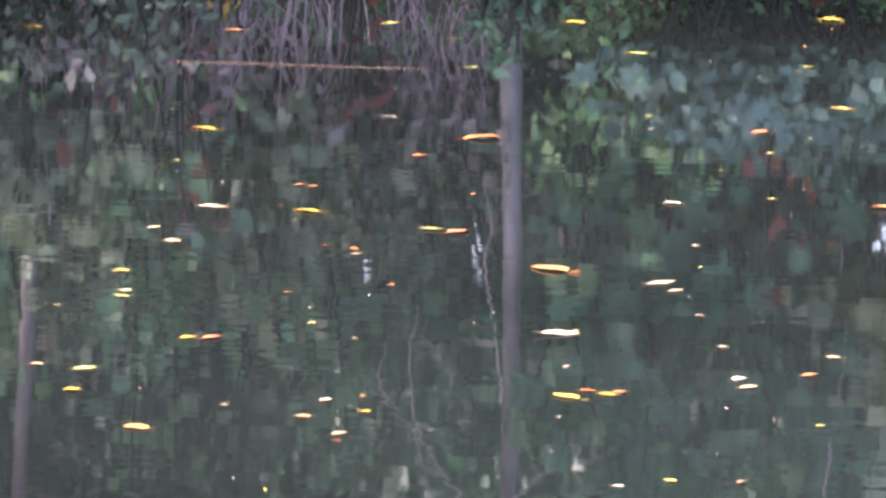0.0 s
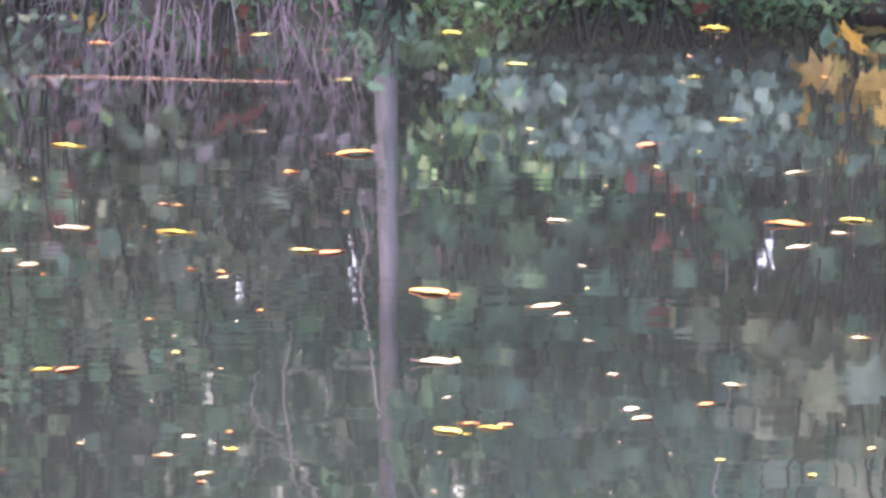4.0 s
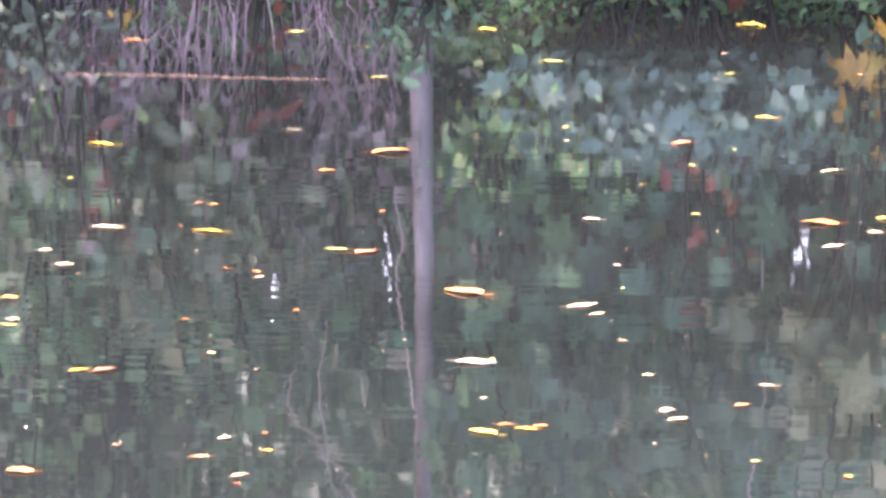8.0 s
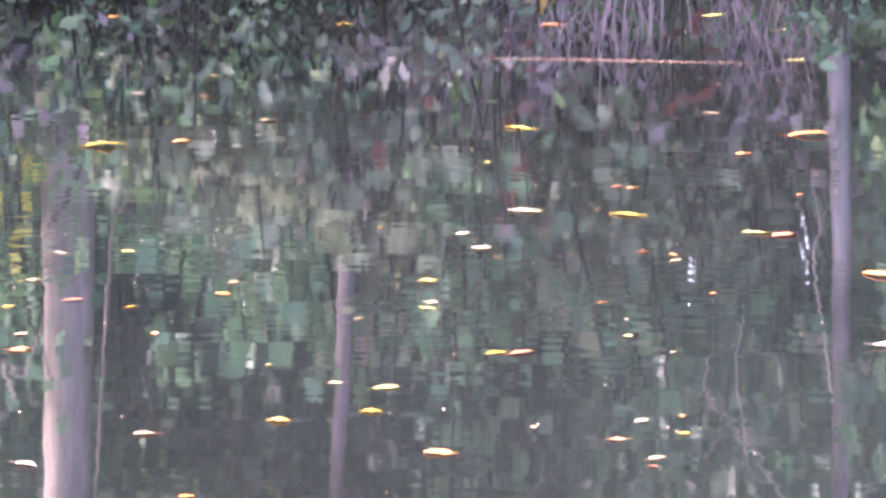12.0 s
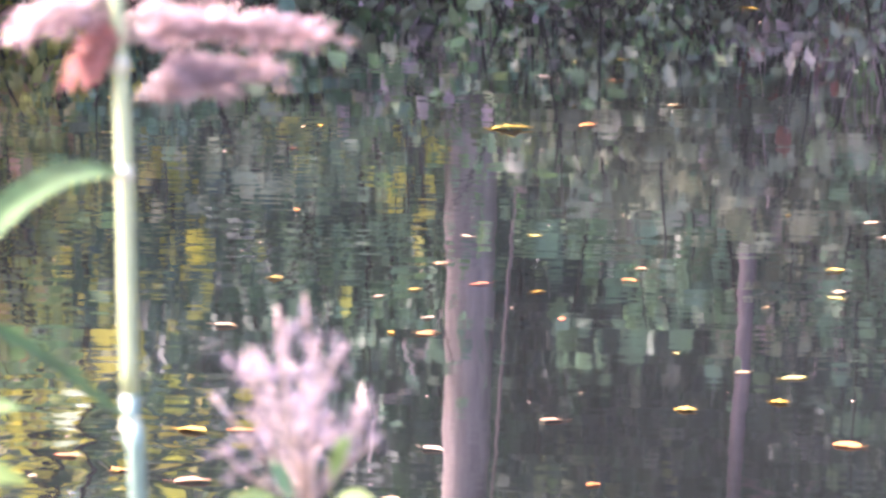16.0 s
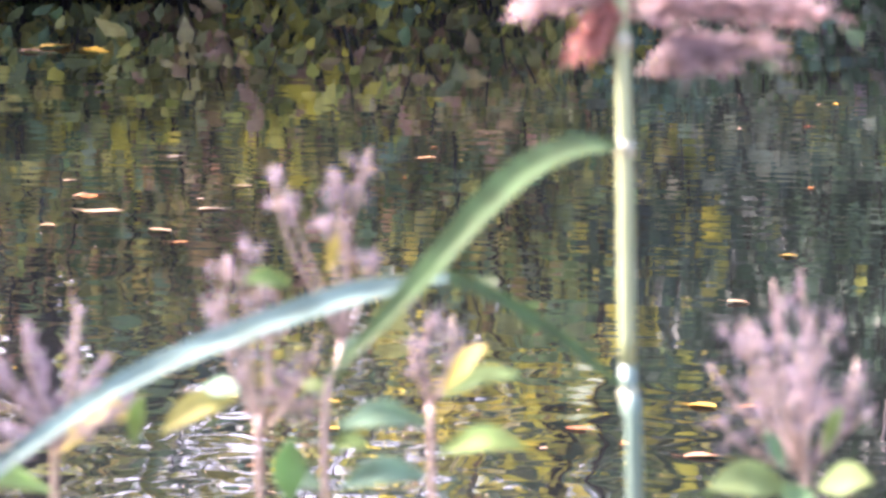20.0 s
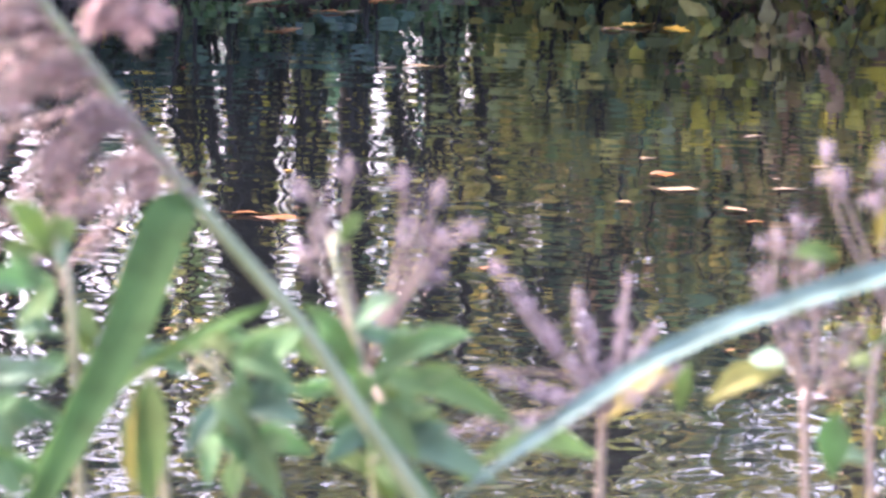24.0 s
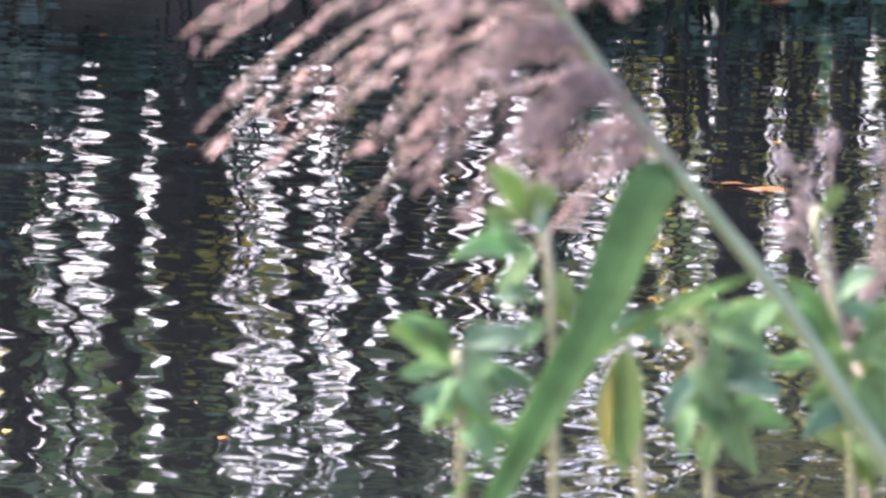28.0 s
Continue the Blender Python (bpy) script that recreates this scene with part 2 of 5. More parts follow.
# a breath of wind that draws fine lines across the middle of the pond
belt = times(fade(reach.outputs["Value"], 11.5, 13.2, 0.0, 1.0), fade(reach.outputs["Value"], 15.5, 18.0, 1.0, 0.0), fade(bearing, 9.0, 14.0, 0.12, 1.0), fade(bearing, 24.0, 29.0, 1.0, 0.4))
fine = times(wave(6.5, 1.5, (0.6, 1.0, 1.0), 14), belt, 0.42)
sway = times(wave(5.0, 0.3, (1.0, 0.8, 1.0), 20), fade(reach.outputs["Value"], 14.5, 11.5, 0.0, 0.3), fade(bearing, 6.0, 11.0, 1.0, 0.3), gusts)
lines = times(wave(8.0, 1.0, (0.3, 1.0, 1.0), 6), gusts, open_reach, fade(bearing, -1.0, 4.0, 0.14, 0.24))
# livelier water by the sunlit left bank and close to the near shore
lively = times(fade(bearing, 19.0, 27.0, 0.0, 1.0), plus(times(fade(reach.outputs["Value"], 12.6, 9.0, 0.3, 5.0)), 0.8))
ruffle = times(plus(times(wave(1.7, 1.0), 0.7), times(wave(4.2, 0.5), 0.55), times(wave(9.0, 0.0), 0.26)), lively, open_reach, gusts)
wake = times(plus(times(wave(5.2, 0.3, (0.45, 1.0, 1.0), 26), 3.4), times(wave(3.0, 0.3, (0.8, 1.0, 1.0), 40), 4.2)), plus(fade(bearing, 29.5, 32.5, 0.0, 0.6), fade(bearing, 23.5, 26.5, 0.0, 0.4)), fade(reach.outputs["Value"], 10.0, 11.5, 0.3, 1.0), fade(reach.outputs["Value"], 17.0, 20.5, 1.0, 0.5))
sparkle = times(wave(4.6, 0.6), fade(bearing, 12.0, 17.0, 0.0, 1.0), fade(reach.outputs["Value"], 12.2, 10.4, 0.0, 1.5), fade(bearing, 22.0, 27.0, 1.0, 0.4))
bump(nt, bsdf, plus(still, fine, sway, lines, ruffle, wake, sparkle), 1.0, 0.0022)
bsdf.inputs["Roughness"].default_value = 0.026
wv, wf = [], []
wr = [4.0, 6, 8, 10, 13, 16, 19, 22, 26.5]
for r in wr:
    for k in range(73):
        az = -78 + 188 * k / 72
        wv.append(at(az, min(r, shore(az) + 0.25), 0.0))
for i in range(len(wr) - 1):
    for k in range(72):
        a = i * 73 + k
        wf.append((a, a + 73, a + 74, a + 1)[::-1])
water = mesh_object("water", wv, wf, m_water)
tagged(water, "dark still pond water with small ripples mirroring the bank", "water", kind="structure")


# ---- builders for plants ----
def tube(points, radii, sides=8, wobble=0.0):
    """A tapered tube along points: verts and faces."""
    pts = [Vector(p) for p in points]
    verts, faces = [], []
    for i, p in enumerate(pts):
        d = (pts[min(i + 1, len(pts) - 1)] - pts[max(i - 1, 0)]).normalized()
        u = d.cross(Vector((0.3, 1, 0.2))).normalized()
        w = d.cross(u)
        for k in range(sides):
            a = 2 * math.pi * k / sides
            f = 1 + wobble * noise.noise(p * 3.0 + Vector((math.cos(a), math.sin(a), 0)))
            verts.append(p + (u * math.cos(a) + w * math.sin(a)) * radii[i] * f)
    for i in range(len(pts) - 1):
        for k in range(sides):
            a, b = i * sides + k, i * sides + (k + 1) % sides
            faces.append((a, b, b + sides, a + sides))
    faces.append(tuple(range(sides))[::-1])
    faces.append(tuple(range((len(pts) - 1) * sides, len(pts) * sides)))
    return verts, faces


def glide(points, n):
    """A smooth curve with n points through the given ones."""
    p = [Vector(q) for q in points]
    p = [p[0] * 2 - p[1]] + p + [p[-1] * 2 - p[-2]]
    out = []
    for i in range(n):
        s = i / (n - 1) * (len(p) - 3)
        k = min(int(s), len(p) - 4)
        t = s - k
        a, b, c, d = p[k:k + 4]
        out.append(0.5 * (2 * b + (c - a) * t + (2 * a - 5 * b + 4 * c - d) * t * t + (3 * b - a - 3 * c + d) * t ** 3))
    return out


def joined(pieces):
    verts, faces = [], []
    for v, f in pieces:
        o = len(verts)
        verts += v
        faces += [tuple(i + o for i in q) for q in f]
    return verts, faces


OVATE = (np.array([(0, 0, 0), (0.2, 0.22, 0.03), (0.26, 0.48, 0.04), (0.13, 0.78, -0.02), (0, 1, -0.1), (-0.13, 0.78, -0.02), (-0.26, 0.48, 0.04), (-0.2, 0.22, 0.03), (0, 0.45, -0.03)], float),
         [(0, 1, 8), (1, 2, 8), (2, 3, 8), (3, 4, 8), (4, 5, 8), (5, 6, 8), (6, 7, 8), (7, 0, 8)])
ROUND = (np.array([(0, 0, 0), (0.33, 0.12, 0.05), (0.42, 0.45, 0.03), (0.25, 0.8, 0), (0, 1, -0.08), (-0.25, 0.8, 0), (-0.42, 0.45, 0.03), (-0.33, 0.12, 0.05), (0, 0.45, -0.04)], float), OVATE[1])
lobes = [(0, 0), (0.3, -0.02), (0.2, 0.16), (0.55, 0.3), (0.27, 0.42), (0.5, 0.72), (0.17, 0.66), (0, 1), (-0.17, 0.66), (-0.5, 0.72), (-0.27, 0.42), (-0.55, 0.3), (-0.2, 0.16), (-0.3, -0.02)]
PALMATE = (np.array([(x, y, -0.12 * abs(x)) for x, y in lobes] + [(0, 0.35, 0.04)], float), [(i, (i + 1) % 14, 14) for i in range(14)])
SHARD = (np.array([(-0.06, 0, 0), (0.06, 0, 0), (0.03, 1, 0.02), (-0.03, 1, 0.02)], float), [(0, 1, 2, 3)])


def scatter(shape, places, sizes, ways, ups):
    """Many copies of a small leaf in one mesh: numpy arrays of places, lengths, leaf directions and upper sides."""
    tv, tf = shape
    y = ways / np.linalg.norm(ways, axis=1, keepdims=True)
    x = np.cross(y, ups)
    x /= np.linalg.norm(x, axis=1, keepdims=True) + 1e-9
    z = np.cross(x, y)
    v = places[:, None] + sizes[:, None, None] * (tv[None, :, 0, None] * x[:, None] + tv[None, :, 1, None] * y[:, None] + tv[None, :, 2, None] * z[:, None])
    n, k = len(places), len(tv)
    f = (np.array(tf)[None] + (np.arange(n) * k)[:, None, None]).reshape(-1, len(tf[0]))
    return v.reshape(-1, 3), f


def fast_mesh(name, v, f, mat, parent=None, label=""):
    me = bpy.data.meshes.new(name)
    n, k = f.shape
    me.vertices.add(len(v))
    me.vertices.foreach_set("co", v.astype(np.float32).ravel())
    me.loops.add(n * k)
    me.loops.foreach_set("vertex_index", f.astype(np.int32).ravel())
    me.polygons.add(n)
    me.polygons.foreach_set("loop_start", np.arange(0, n * k, k, dtype=np.int32))
    me.update(calc_edges=True)
    me.materials.append(mat)
    me.validate()
    ob = new(name, me)
    if parent:
        ob.parent = parent
    if label:
        ob["label"] = label
    return ob


def foliage(rng, centres, spread, n, size, shape=OVATE, hang=0.5, face=(0, -1, 0.4)):
    """Leaves in clumps round the centres."""
    c = np.array(centres, float)
    pick = rng.integers(0, len(c), n)
    off = rng.normal(0, 1, (n, 3)) * np.array(spread)
    pl = c[pick] + off
    ways = rng.normal(0, 1, (n, 3)) * (0.8, 0.8, 0.5) + (0, 0, -hang)
    ups = np.array(face) + rng.normal(0, 0.6, (n, 3))
    s = size * np.clip(rng.lognormal(-0.15, 0.42, n), 0.35, 1.6)
    return scatter(shape, pl, s, ways, ups)


def above_water(v, k, low=0.02):
    """Lifts whole leaves that would dip below the water."""
    w = v.reshape(-1, k, 3)
    lift = np.maximum(0, low - w[:, :, 2].min(axis=1))
    w[:, :, 2] += lift[:, None]
    return w.reshape(-1, 3)


# narrow peepholes in the leaves: azimuth, slope of the sight line and half-width, in degrees
PEEPHOLES = []
gap_rng = random.Random(19)
for az, low, high, n in ((0.72, 7.7, 8.9, 18), (-4.9, 7.5, 8.4, 16), (-5.35, 6.8, 7.2, 8), (2.3, 8.1, 9.0, 5), (4.9, 8.2, 10.2, 5), (7.6, 8.8, 9.8, 5), (-1.0, 7.6, 8.8, 4), (-6.4, 6.9, 7.4, 3), (5.9, 6.3, 7.2, 3)):
    for i in range(n):
        PEEPHOLES.append((az + gap_rng.uniform(-0.2, 0.2), gap_rng.uniform(low, high), gap_rng.uniform(-0.03, 0.02)))

for az, low, high in ((26.53, 6.0, 7.5), (27.06, 6.0, 7.4), (29.27, 6.0, 7.0), (29.8, 6.2, 7.2)):
    for i in range(16):
        PEEPHOLES.append((az + gap_rng.uniform(-0.03, 0.03), low + (high - low) * i / 15, gap_rng.uniform(-0.02, 0.03)))
for i in range(40):
    PEEPHOLES.append((gap_rng.uniform(31.95, 32.95), gap_rng.uniform(7.6, 10.4), gap_rng.uniform(0.03, 0.14)))


def peep(v, f, k, foot=(0, 0, 0)):
    """Takes the leaves of k corners away that stand in a peephole."""
    each = v.reshape(-1, k, 3)
    mid = each.mean(axis=1)
    size = np.linalg.norm(each - mid[:, None], axis=2).max(axis=1)
    mid = mid + np.array(foot)
    az = np.degrees(np.arctan2(-mid[:, 0], mid[:, 1]))
    up = np.degrees(np.arctan2(mid[:, 2] + 1.95, np.hypot(mid[:, 0], mid[:, 1])))
    margin = np.where(az < 20, np.degrees(0.6 * size / np.hypot(mid[:, 0], mid[:, 1])), 0.09)
    keep = np.ones(len(mid), bool)
    for a, u, half in PEEPHOLES:
        keep &= np.hypot(az - a, up - u) > half + margin
    return v, f[np.repeat(keep, len(f) // len(mid))]


def bush(seed, az, s, tall, wide, mat, n, size, label, shape=OVATE, hang=0.5, low=0.0, stems=7, stem_mat=None, name="bush", category="bush", lean=0.25):
    """A shrub on the far bank: s metres behind the waterline, its crown leaning over the water."""
    rng = np.random.default_rng(seed)
    foot = at(az, shore(az) + s)
    foot.z = ground_z(foot.xy.length, az) - 0.03 if s > 0 else 0.0
    b = thing(name, label, category)
    b.location = foot
    pieces, centres = [], []
    inward = -at(az, 1.0)
    for i in range(stems):
        a = rng.uniform(0, 2 * math.pi)
        h = tall * rng.uniform(0.55, 1.0)
        top = Vector((wide * 0.5 * math.cos(a), wide * 0.5 * math.sin(a), h)) + inward * lean * h
        midp = top * 0.5 + Vector((0, 0, 0.12 * h)) + Vector(rng.normal(0, 0.05, 3)) * tall * 0.4
        pts = glide([(0.04 * math.cos(a), 0.04 * math.sin(a), 0), midp, top], 7)
        pieces.append(tube(pts, [0.018 * (1 - 0.12 * j) for j in range(7)], 5))
        for q in (2, 3, 4, 5, 6):
            centres.append(pts[q])
        for j in range(3):
            t = pts[2 + j] + Vector(rng.normal(0, 1, 3)) * wide * 0.3
            t.z = max(low, t.z)
            pieces.append(tube(glide([pts[2 + j], (pts[2 + j] + t) / 2 + Vector((0, 0, 0.05)), t], 4), [0.008, 0.007, 0.005, 0.003], 4))
            centres.append(t)
    v, f = joined(pieces)
    mesh_object("stems", v, f, stem_mat or M_BARK_SHADED, b)
    v, f = foliage(rng, centres, (wide * 0.13, wide * 0.13, tall * 0.085), n, size, shape, hang, tuple(inward + Vector((0, 0, 0.5))))
    v[:, 2] += foot.z
    v = above_water(v, len(shape[0]), 0.02 + low)
    v[:, 2] -= foot.z
    v, f = peep(v, f, len(shape[0]), foot)
    fast_mesh("crown", v, f, mat, b)
    return b


def tree(seed, az, s, girth, tall, lean_left, mat, bark, crown_low, crown_n, leaf, label, crown_wide=2.2, shape=OVATE, limbs=9):
    """A bank tree: tapered trunk with limbs, and a crown of many leaves."""
    rng = np.random.default_rng(seed)
    r = shore(az) + s
    foot = at(az, r, 0)
    foot.z = ground_z(r, az) - 0.05
    t = thing("tree", label, "tree")
    t.location = foot
    side = Vector((-math.cos(radians(az)), -math.sin(radians(az)), 0))
    pts = glide([Vector((0, 0, 0)), Vector((0, 0, tall * 0.25)) + side * lean_left * 0.25 + Vector(rng.normal(0, 0.02, 3)), Vector((0, 0, tall * 0.55)) + side * lean_left * 0.6 + Vector(rng.normal(0, 0.05, 3)), Vector((0, 0, tall)) + side * lean_left], 26)
    rad = [girth / 2 * (1.25 - 0.25 * min(1, i / 3)) * (1 - 0.8 * (i / 25) ** 1.3) for i in range(26)]
    v, f = tube(pts, rad, 14, 0.12)
    mesh_object("trunk", v, f, bark, t)
    centres = []
    for i in range(limbs):
        h = crown_low + (tall - crown_low) * (i + rng.uniform(0, 1)) / limbs * 0.92
        base = pts[min(25, int(h / tall * 25))]
        a = rng.uniform(0, 2 * math.pi)
        reach = crown_wide * rng.uniform(0.5, 1.0) * (1.1 - 0.6 * (h - crown_low) / (tall - crown_low + 0.01))
        tip = base + Vector((math.cos(a) * reach, math.sin(a) * reach, reach * rng.uniform(0.0, 0.5)))
        arm = glide([base, (base + tip) / 2 + Vector((0, 0, 0.15 * reach)), tip], 6)
        v, f = tube(arm, [girth * 0.16 * (1 - 0.15 * j) for j in range(6)], 6)
        mesh_object("limb", v, f, bark, t)
        centres += arm[2:]
        for j in range(3):
            centres.append(arm[3 + j % 3] + Vector(rng.normal(0, 0.4, 3)))
    v, f = foliage(rng, centres, (0.4, 0.4, 0.3), crown_n, leaf, shape, 0.5, tuple(-at(az, 1.0) + Vector((0, 0, 0.5))))
    v, f = peep(v, f, len(shape[0]), foot)
    fast_mesh("crown", v, f, mat, t)
    return t


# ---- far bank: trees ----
# the widest crowns, mostly out of view, are enlarged to shade the upper bank
tree(1, 0.33, -0.05, 0.145, 9.5, -0.16, M_WOODS_SHADED, M_BARK_PALE, 4.6, 7500, 0.16, "slim grey-brown tree trunk rising from the shrubs on the bank", 3.4, limbs=14)
tree(2, 7.0, 0.0, 0.13, 9.0, 0.1, M_WOODS_SHADED, M_BARK_DIM, 4.5, 7500, 0.16, "slim purplish tree trunk behind ivy on the bank", 3.4, limbs=14)
tree(3, 10.77, 0.55, 0.35, 12.0, 0.4, M_WOODS_SHADED, M_BARK, 4.4, 9500, 0.17, "stout mauve-brown tree trunk with smooth bark on the bank", 3.8, limbs=16)
tree(8, 15.9, 1.2, 0.07, 5.2, 0.1, M_LIME, M_BARK_SHADED, 2.3, 220, 0.13, "slim sapling with glowing yellow-green leaves", 1.4, ROUND)
tree(9, 18.1, 1.0, 0.07, 5.0, -0.1, M_LIME, M_BARK_SHADED, 2.2, 260, 0.13, "slim sapling with glowing yellow-green leaves", 1.4, ROUND)
tree(4, 9.95, 0.6, 0.03, 6.0, 0.5, M_GREEN, M_BARK, 4.0, 1500, 0.12, "thin mauve sapling beside the stout trunk", 1.2, limbs=5)
tree(5, -6.5, 2.2, 0.3, 11.0, 0.2, M_WOODS_SHADED, M_BARK_SHADED, 3.6, 9000, 0.17, "dark tree standing behind the maple branch", 3.8, limbs=15)
tree(6, 17.0, 4.6, 0.26, 11.0, -0.3, M_GREEN, M_BARK_SHADED, 3.4, 3600, 0.16, "dark tree with olive leaves behind the bank shrubs", 3.0)
tree(7, 20.5, 4.2, 0.24, 10.0, 0.2, M_OLIVE, M_BARK_SHADED, 4.6, 2200, 0.16, "dark tree with yellowing olive leaves on the bank", 2.8)
# near-black bark stands for trunks seen against the light
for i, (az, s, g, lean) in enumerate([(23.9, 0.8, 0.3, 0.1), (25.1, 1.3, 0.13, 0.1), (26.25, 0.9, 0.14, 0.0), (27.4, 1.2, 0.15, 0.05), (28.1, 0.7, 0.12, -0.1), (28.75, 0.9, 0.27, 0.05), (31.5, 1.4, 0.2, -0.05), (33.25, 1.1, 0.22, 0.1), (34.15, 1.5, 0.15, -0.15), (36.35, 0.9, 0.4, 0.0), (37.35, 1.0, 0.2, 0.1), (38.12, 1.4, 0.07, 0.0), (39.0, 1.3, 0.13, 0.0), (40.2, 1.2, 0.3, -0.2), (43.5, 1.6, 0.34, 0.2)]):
    tree(120 + i, az, s, g, 9.5 if i < 6 else 7.2, lean, M_OLIVE if i < 6 else M_GREEN, M_BARK_SHADED, 2.1 if az < 29 else 2.5, 1200 if az < 29 else 1300, 0.15, "dark shaded tree trunk against the bright sky", 2.4)

thick = random.Random(77)
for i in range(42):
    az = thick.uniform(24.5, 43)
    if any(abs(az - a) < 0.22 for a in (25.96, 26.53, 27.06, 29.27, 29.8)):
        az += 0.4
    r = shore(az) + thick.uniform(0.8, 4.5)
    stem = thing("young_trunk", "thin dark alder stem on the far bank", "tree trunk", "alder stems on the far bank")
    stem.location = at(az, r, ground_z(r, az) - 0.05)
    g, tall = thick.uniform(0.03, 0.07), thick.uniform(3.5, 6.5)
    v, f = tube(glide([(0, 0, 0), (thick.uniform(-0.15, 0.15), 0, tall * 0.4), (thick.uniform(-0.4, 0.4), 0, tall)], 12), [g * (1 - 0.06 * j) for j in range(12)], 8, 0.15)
    mesh_object("stem", v, f, M_BARK_SHADED, stem)

# unseen trees added to cast shade over the left water and bank
for i, (az, s) in enumerate([(49, 1.5), (54, 0.8), (59, 1.8), (64, 0.9), (70, 1.6), (77, 1.0)]):
    tree(50 + i, az, s, 0.4, 13.5, 0.3, M_GREEN, M_BARK_SHADED, 2.6, 6500, 0.22, "tall tree added out of view to shade the left of the pond", 3.6, limbs=14)

# ---- far bank: shrubs, by stretches of the waterline ----

def row_of(az0, az1, step, s0, s1, tall, wide, mats, n, size, label, shape=OVATE, hang=0.5, low=0.0, seed=100, lean=0.25, stem_mat=None, clear=()):
    rng = random.Random(seed)
    az = az0
    i = 0
    while az < az1:
        here = az + rng.uniform(-0.3, 0.3) * step
        if any(abs(here - c) < h for c, h in clear):
            az += step * 0.4
            continue
        bush(seed * 10 + i, here, rng.uniform(s0, s1), tall * rng.uniform(0.7, 1.2), wide, mats[i % len(mats)], int(n * rng.choice((0.55, 1.0, 1.25))), size * rng.uniform(0.85, 1.2), label, shape, hang, low, lean=lean, stem_mat=stem_mat)
        az += step
        i += 1


# understorey leaves take the darkened green in place of canopy shade
row_of(-9, 15.5, 1.7, 2.2, 3.6, 3.4, 1.8, [M_WOODS_SHADED], 1500, 0.15, "tall dense dark green shrub on the shaded bank", seed=31)
row_of(-9, 16.5, 1.6, 1.0, 1.7, 2.3, 1.3, [M_WOODS_SHADED, M_IVY, M_WOODS_SHADED], 900, 0.12, "leafy dark green shrub hanging towards the water", OVATE, seed=32, clear=((0.35, 1.0), (10.75, 1.6), (3.9, 1.4)))
row_of(16.5, 22, 1.6, 1.2, 1.9, 2.2, 1.3, [M_GREEN, M_OLIVE, M_WOODS_SHADED], 600, 0.11, "leafy green shrub hanging towards the water", OVATE, seed=27)
row_of(-9, 17.2, 1.3, 0.15, 0.5, 0.75, 0.9, [M_IVY, M_GREEN], 420, 0.1, "low ivy and bramble growing at the waterline", OVATE, seed=33, lean=0.35, clear=((0.35, 0.7), (7.0, 0.5), (3.9, 2.5), (-3.3, 1.5)))
row_of(5.8, 12.5, 0.65, -0.2, 0.1, 0.85, 0.75, [M_SAGE, M_BRAMBLE, M_SAGE, M_GREEN], 300, 0.09, "low grey-green growth trailing into the water", OVATE, seed=41, lean=0.3, clear=((7.0, 0.3),))
row_of(12.5, 18.0, 0.75, -0.2, 0.1, 0.7, 0.75, [M_GREEN, M_SAGE, M_IVY], 240, 0.1, "low green growth trailing into the water", ROUND, seed=42, lean=0.3)
row_of(17.0, 24.0, 0.5, -0.6, -0.2, 0.85, 0.75, [M_LIME, M_OLIVE, M_TAN, M_OLIVE], 310, 0.12, "low growth with olive and yellow leaves over the water", OVATE, seed=43, lean=0.3)
row_of(23.2, 25.0, 0.7, -0.2, 0.05, 0.9, 0.75, [M_OLIVE, M_GREEN], 220, 0.11, "low growth with olive leaves over the water", OVATE, seed=45, lean=0.3)
# leaves added before the trunk feet to stand for the shade on them
for i, (az, h) in enumerate(((0.15, 0.62), (0.55, 0.5), (7.0, 0.5))):
    bush(455 + i, az, -0.2, h, 0.4, M_IVY, 85, 0.085, "ivy shoots added to dim the foot of a slim trunk", OVATE, stems=4, lean=0.15)
# the bluish bush and the maples over the water
for i, (az, h) in enumerate(((-4.5, 0.95), (-3.9, 1.05), (-3.2, 1.0), (-2.5, 1.0), (-2.0, 0.85))):
    bush(400 + i, az, 0.15, h, 0.75, M_TEAL, 950, 0.095, "bush with dense bluish-green leaves over the water", ROUND, lean=0.3, low=0.36)
for i, az in enumerate((-4.3, -3.5, -2.8, -2.2)):
    bush(405 + i, az, -0.05, 1.1, 0.7, M_TEAL, 90, 0.17, "maple shoot with bluish-green leaves over the water", PALMATE, name="maple_sapling", category="sapling", stems=4, lean=0.3, low=0.45, hang=0.9)
for i, (az, tall) in enumerate(((3.2, 1.9), (4.3, 2.2), (5.3, 2.1), (6.2, 1.9), (-7.6, 2.9), (-6.4, 2.8))):
    bush(460 + i, az, 0.9, tall, 1.2, M_SAGE, 800, 0.11, "pale sage-green shrub leaning over the water", ROUND if i % 2 else OVATE, lean=0.3, low=0.6)
for i, (az, h) in enumerate(((-5.35, 0.9), (-6.0, 1.0), (-6.6, 0.9), (-5.7, 0.7))):
    bush(410 + i, az, 0.15, h, 0.62, M_MAPLE, 15, 0.2, "maple sapling with large yellow autumn leaves over the water", PALMATE, name="maple_sapling", category="sapling", stems=4, lean=0.3, low=0.12, hang=1.1)
for i, (az, h) in enumerate(((4.9, 1.5), (8.3, 0.9), (6.1, 1.2), (-3.7, 2.0), (2.4, 1.1), (7.7, 0.8), (6.6, 1.0))):
    bush(420 + i, az, 0.1, h, 0.5, M_RED, 20, 0.15, "small shrub with reddish autumn leaves at the waterline", OVATE, stems=4, lean=0.35)
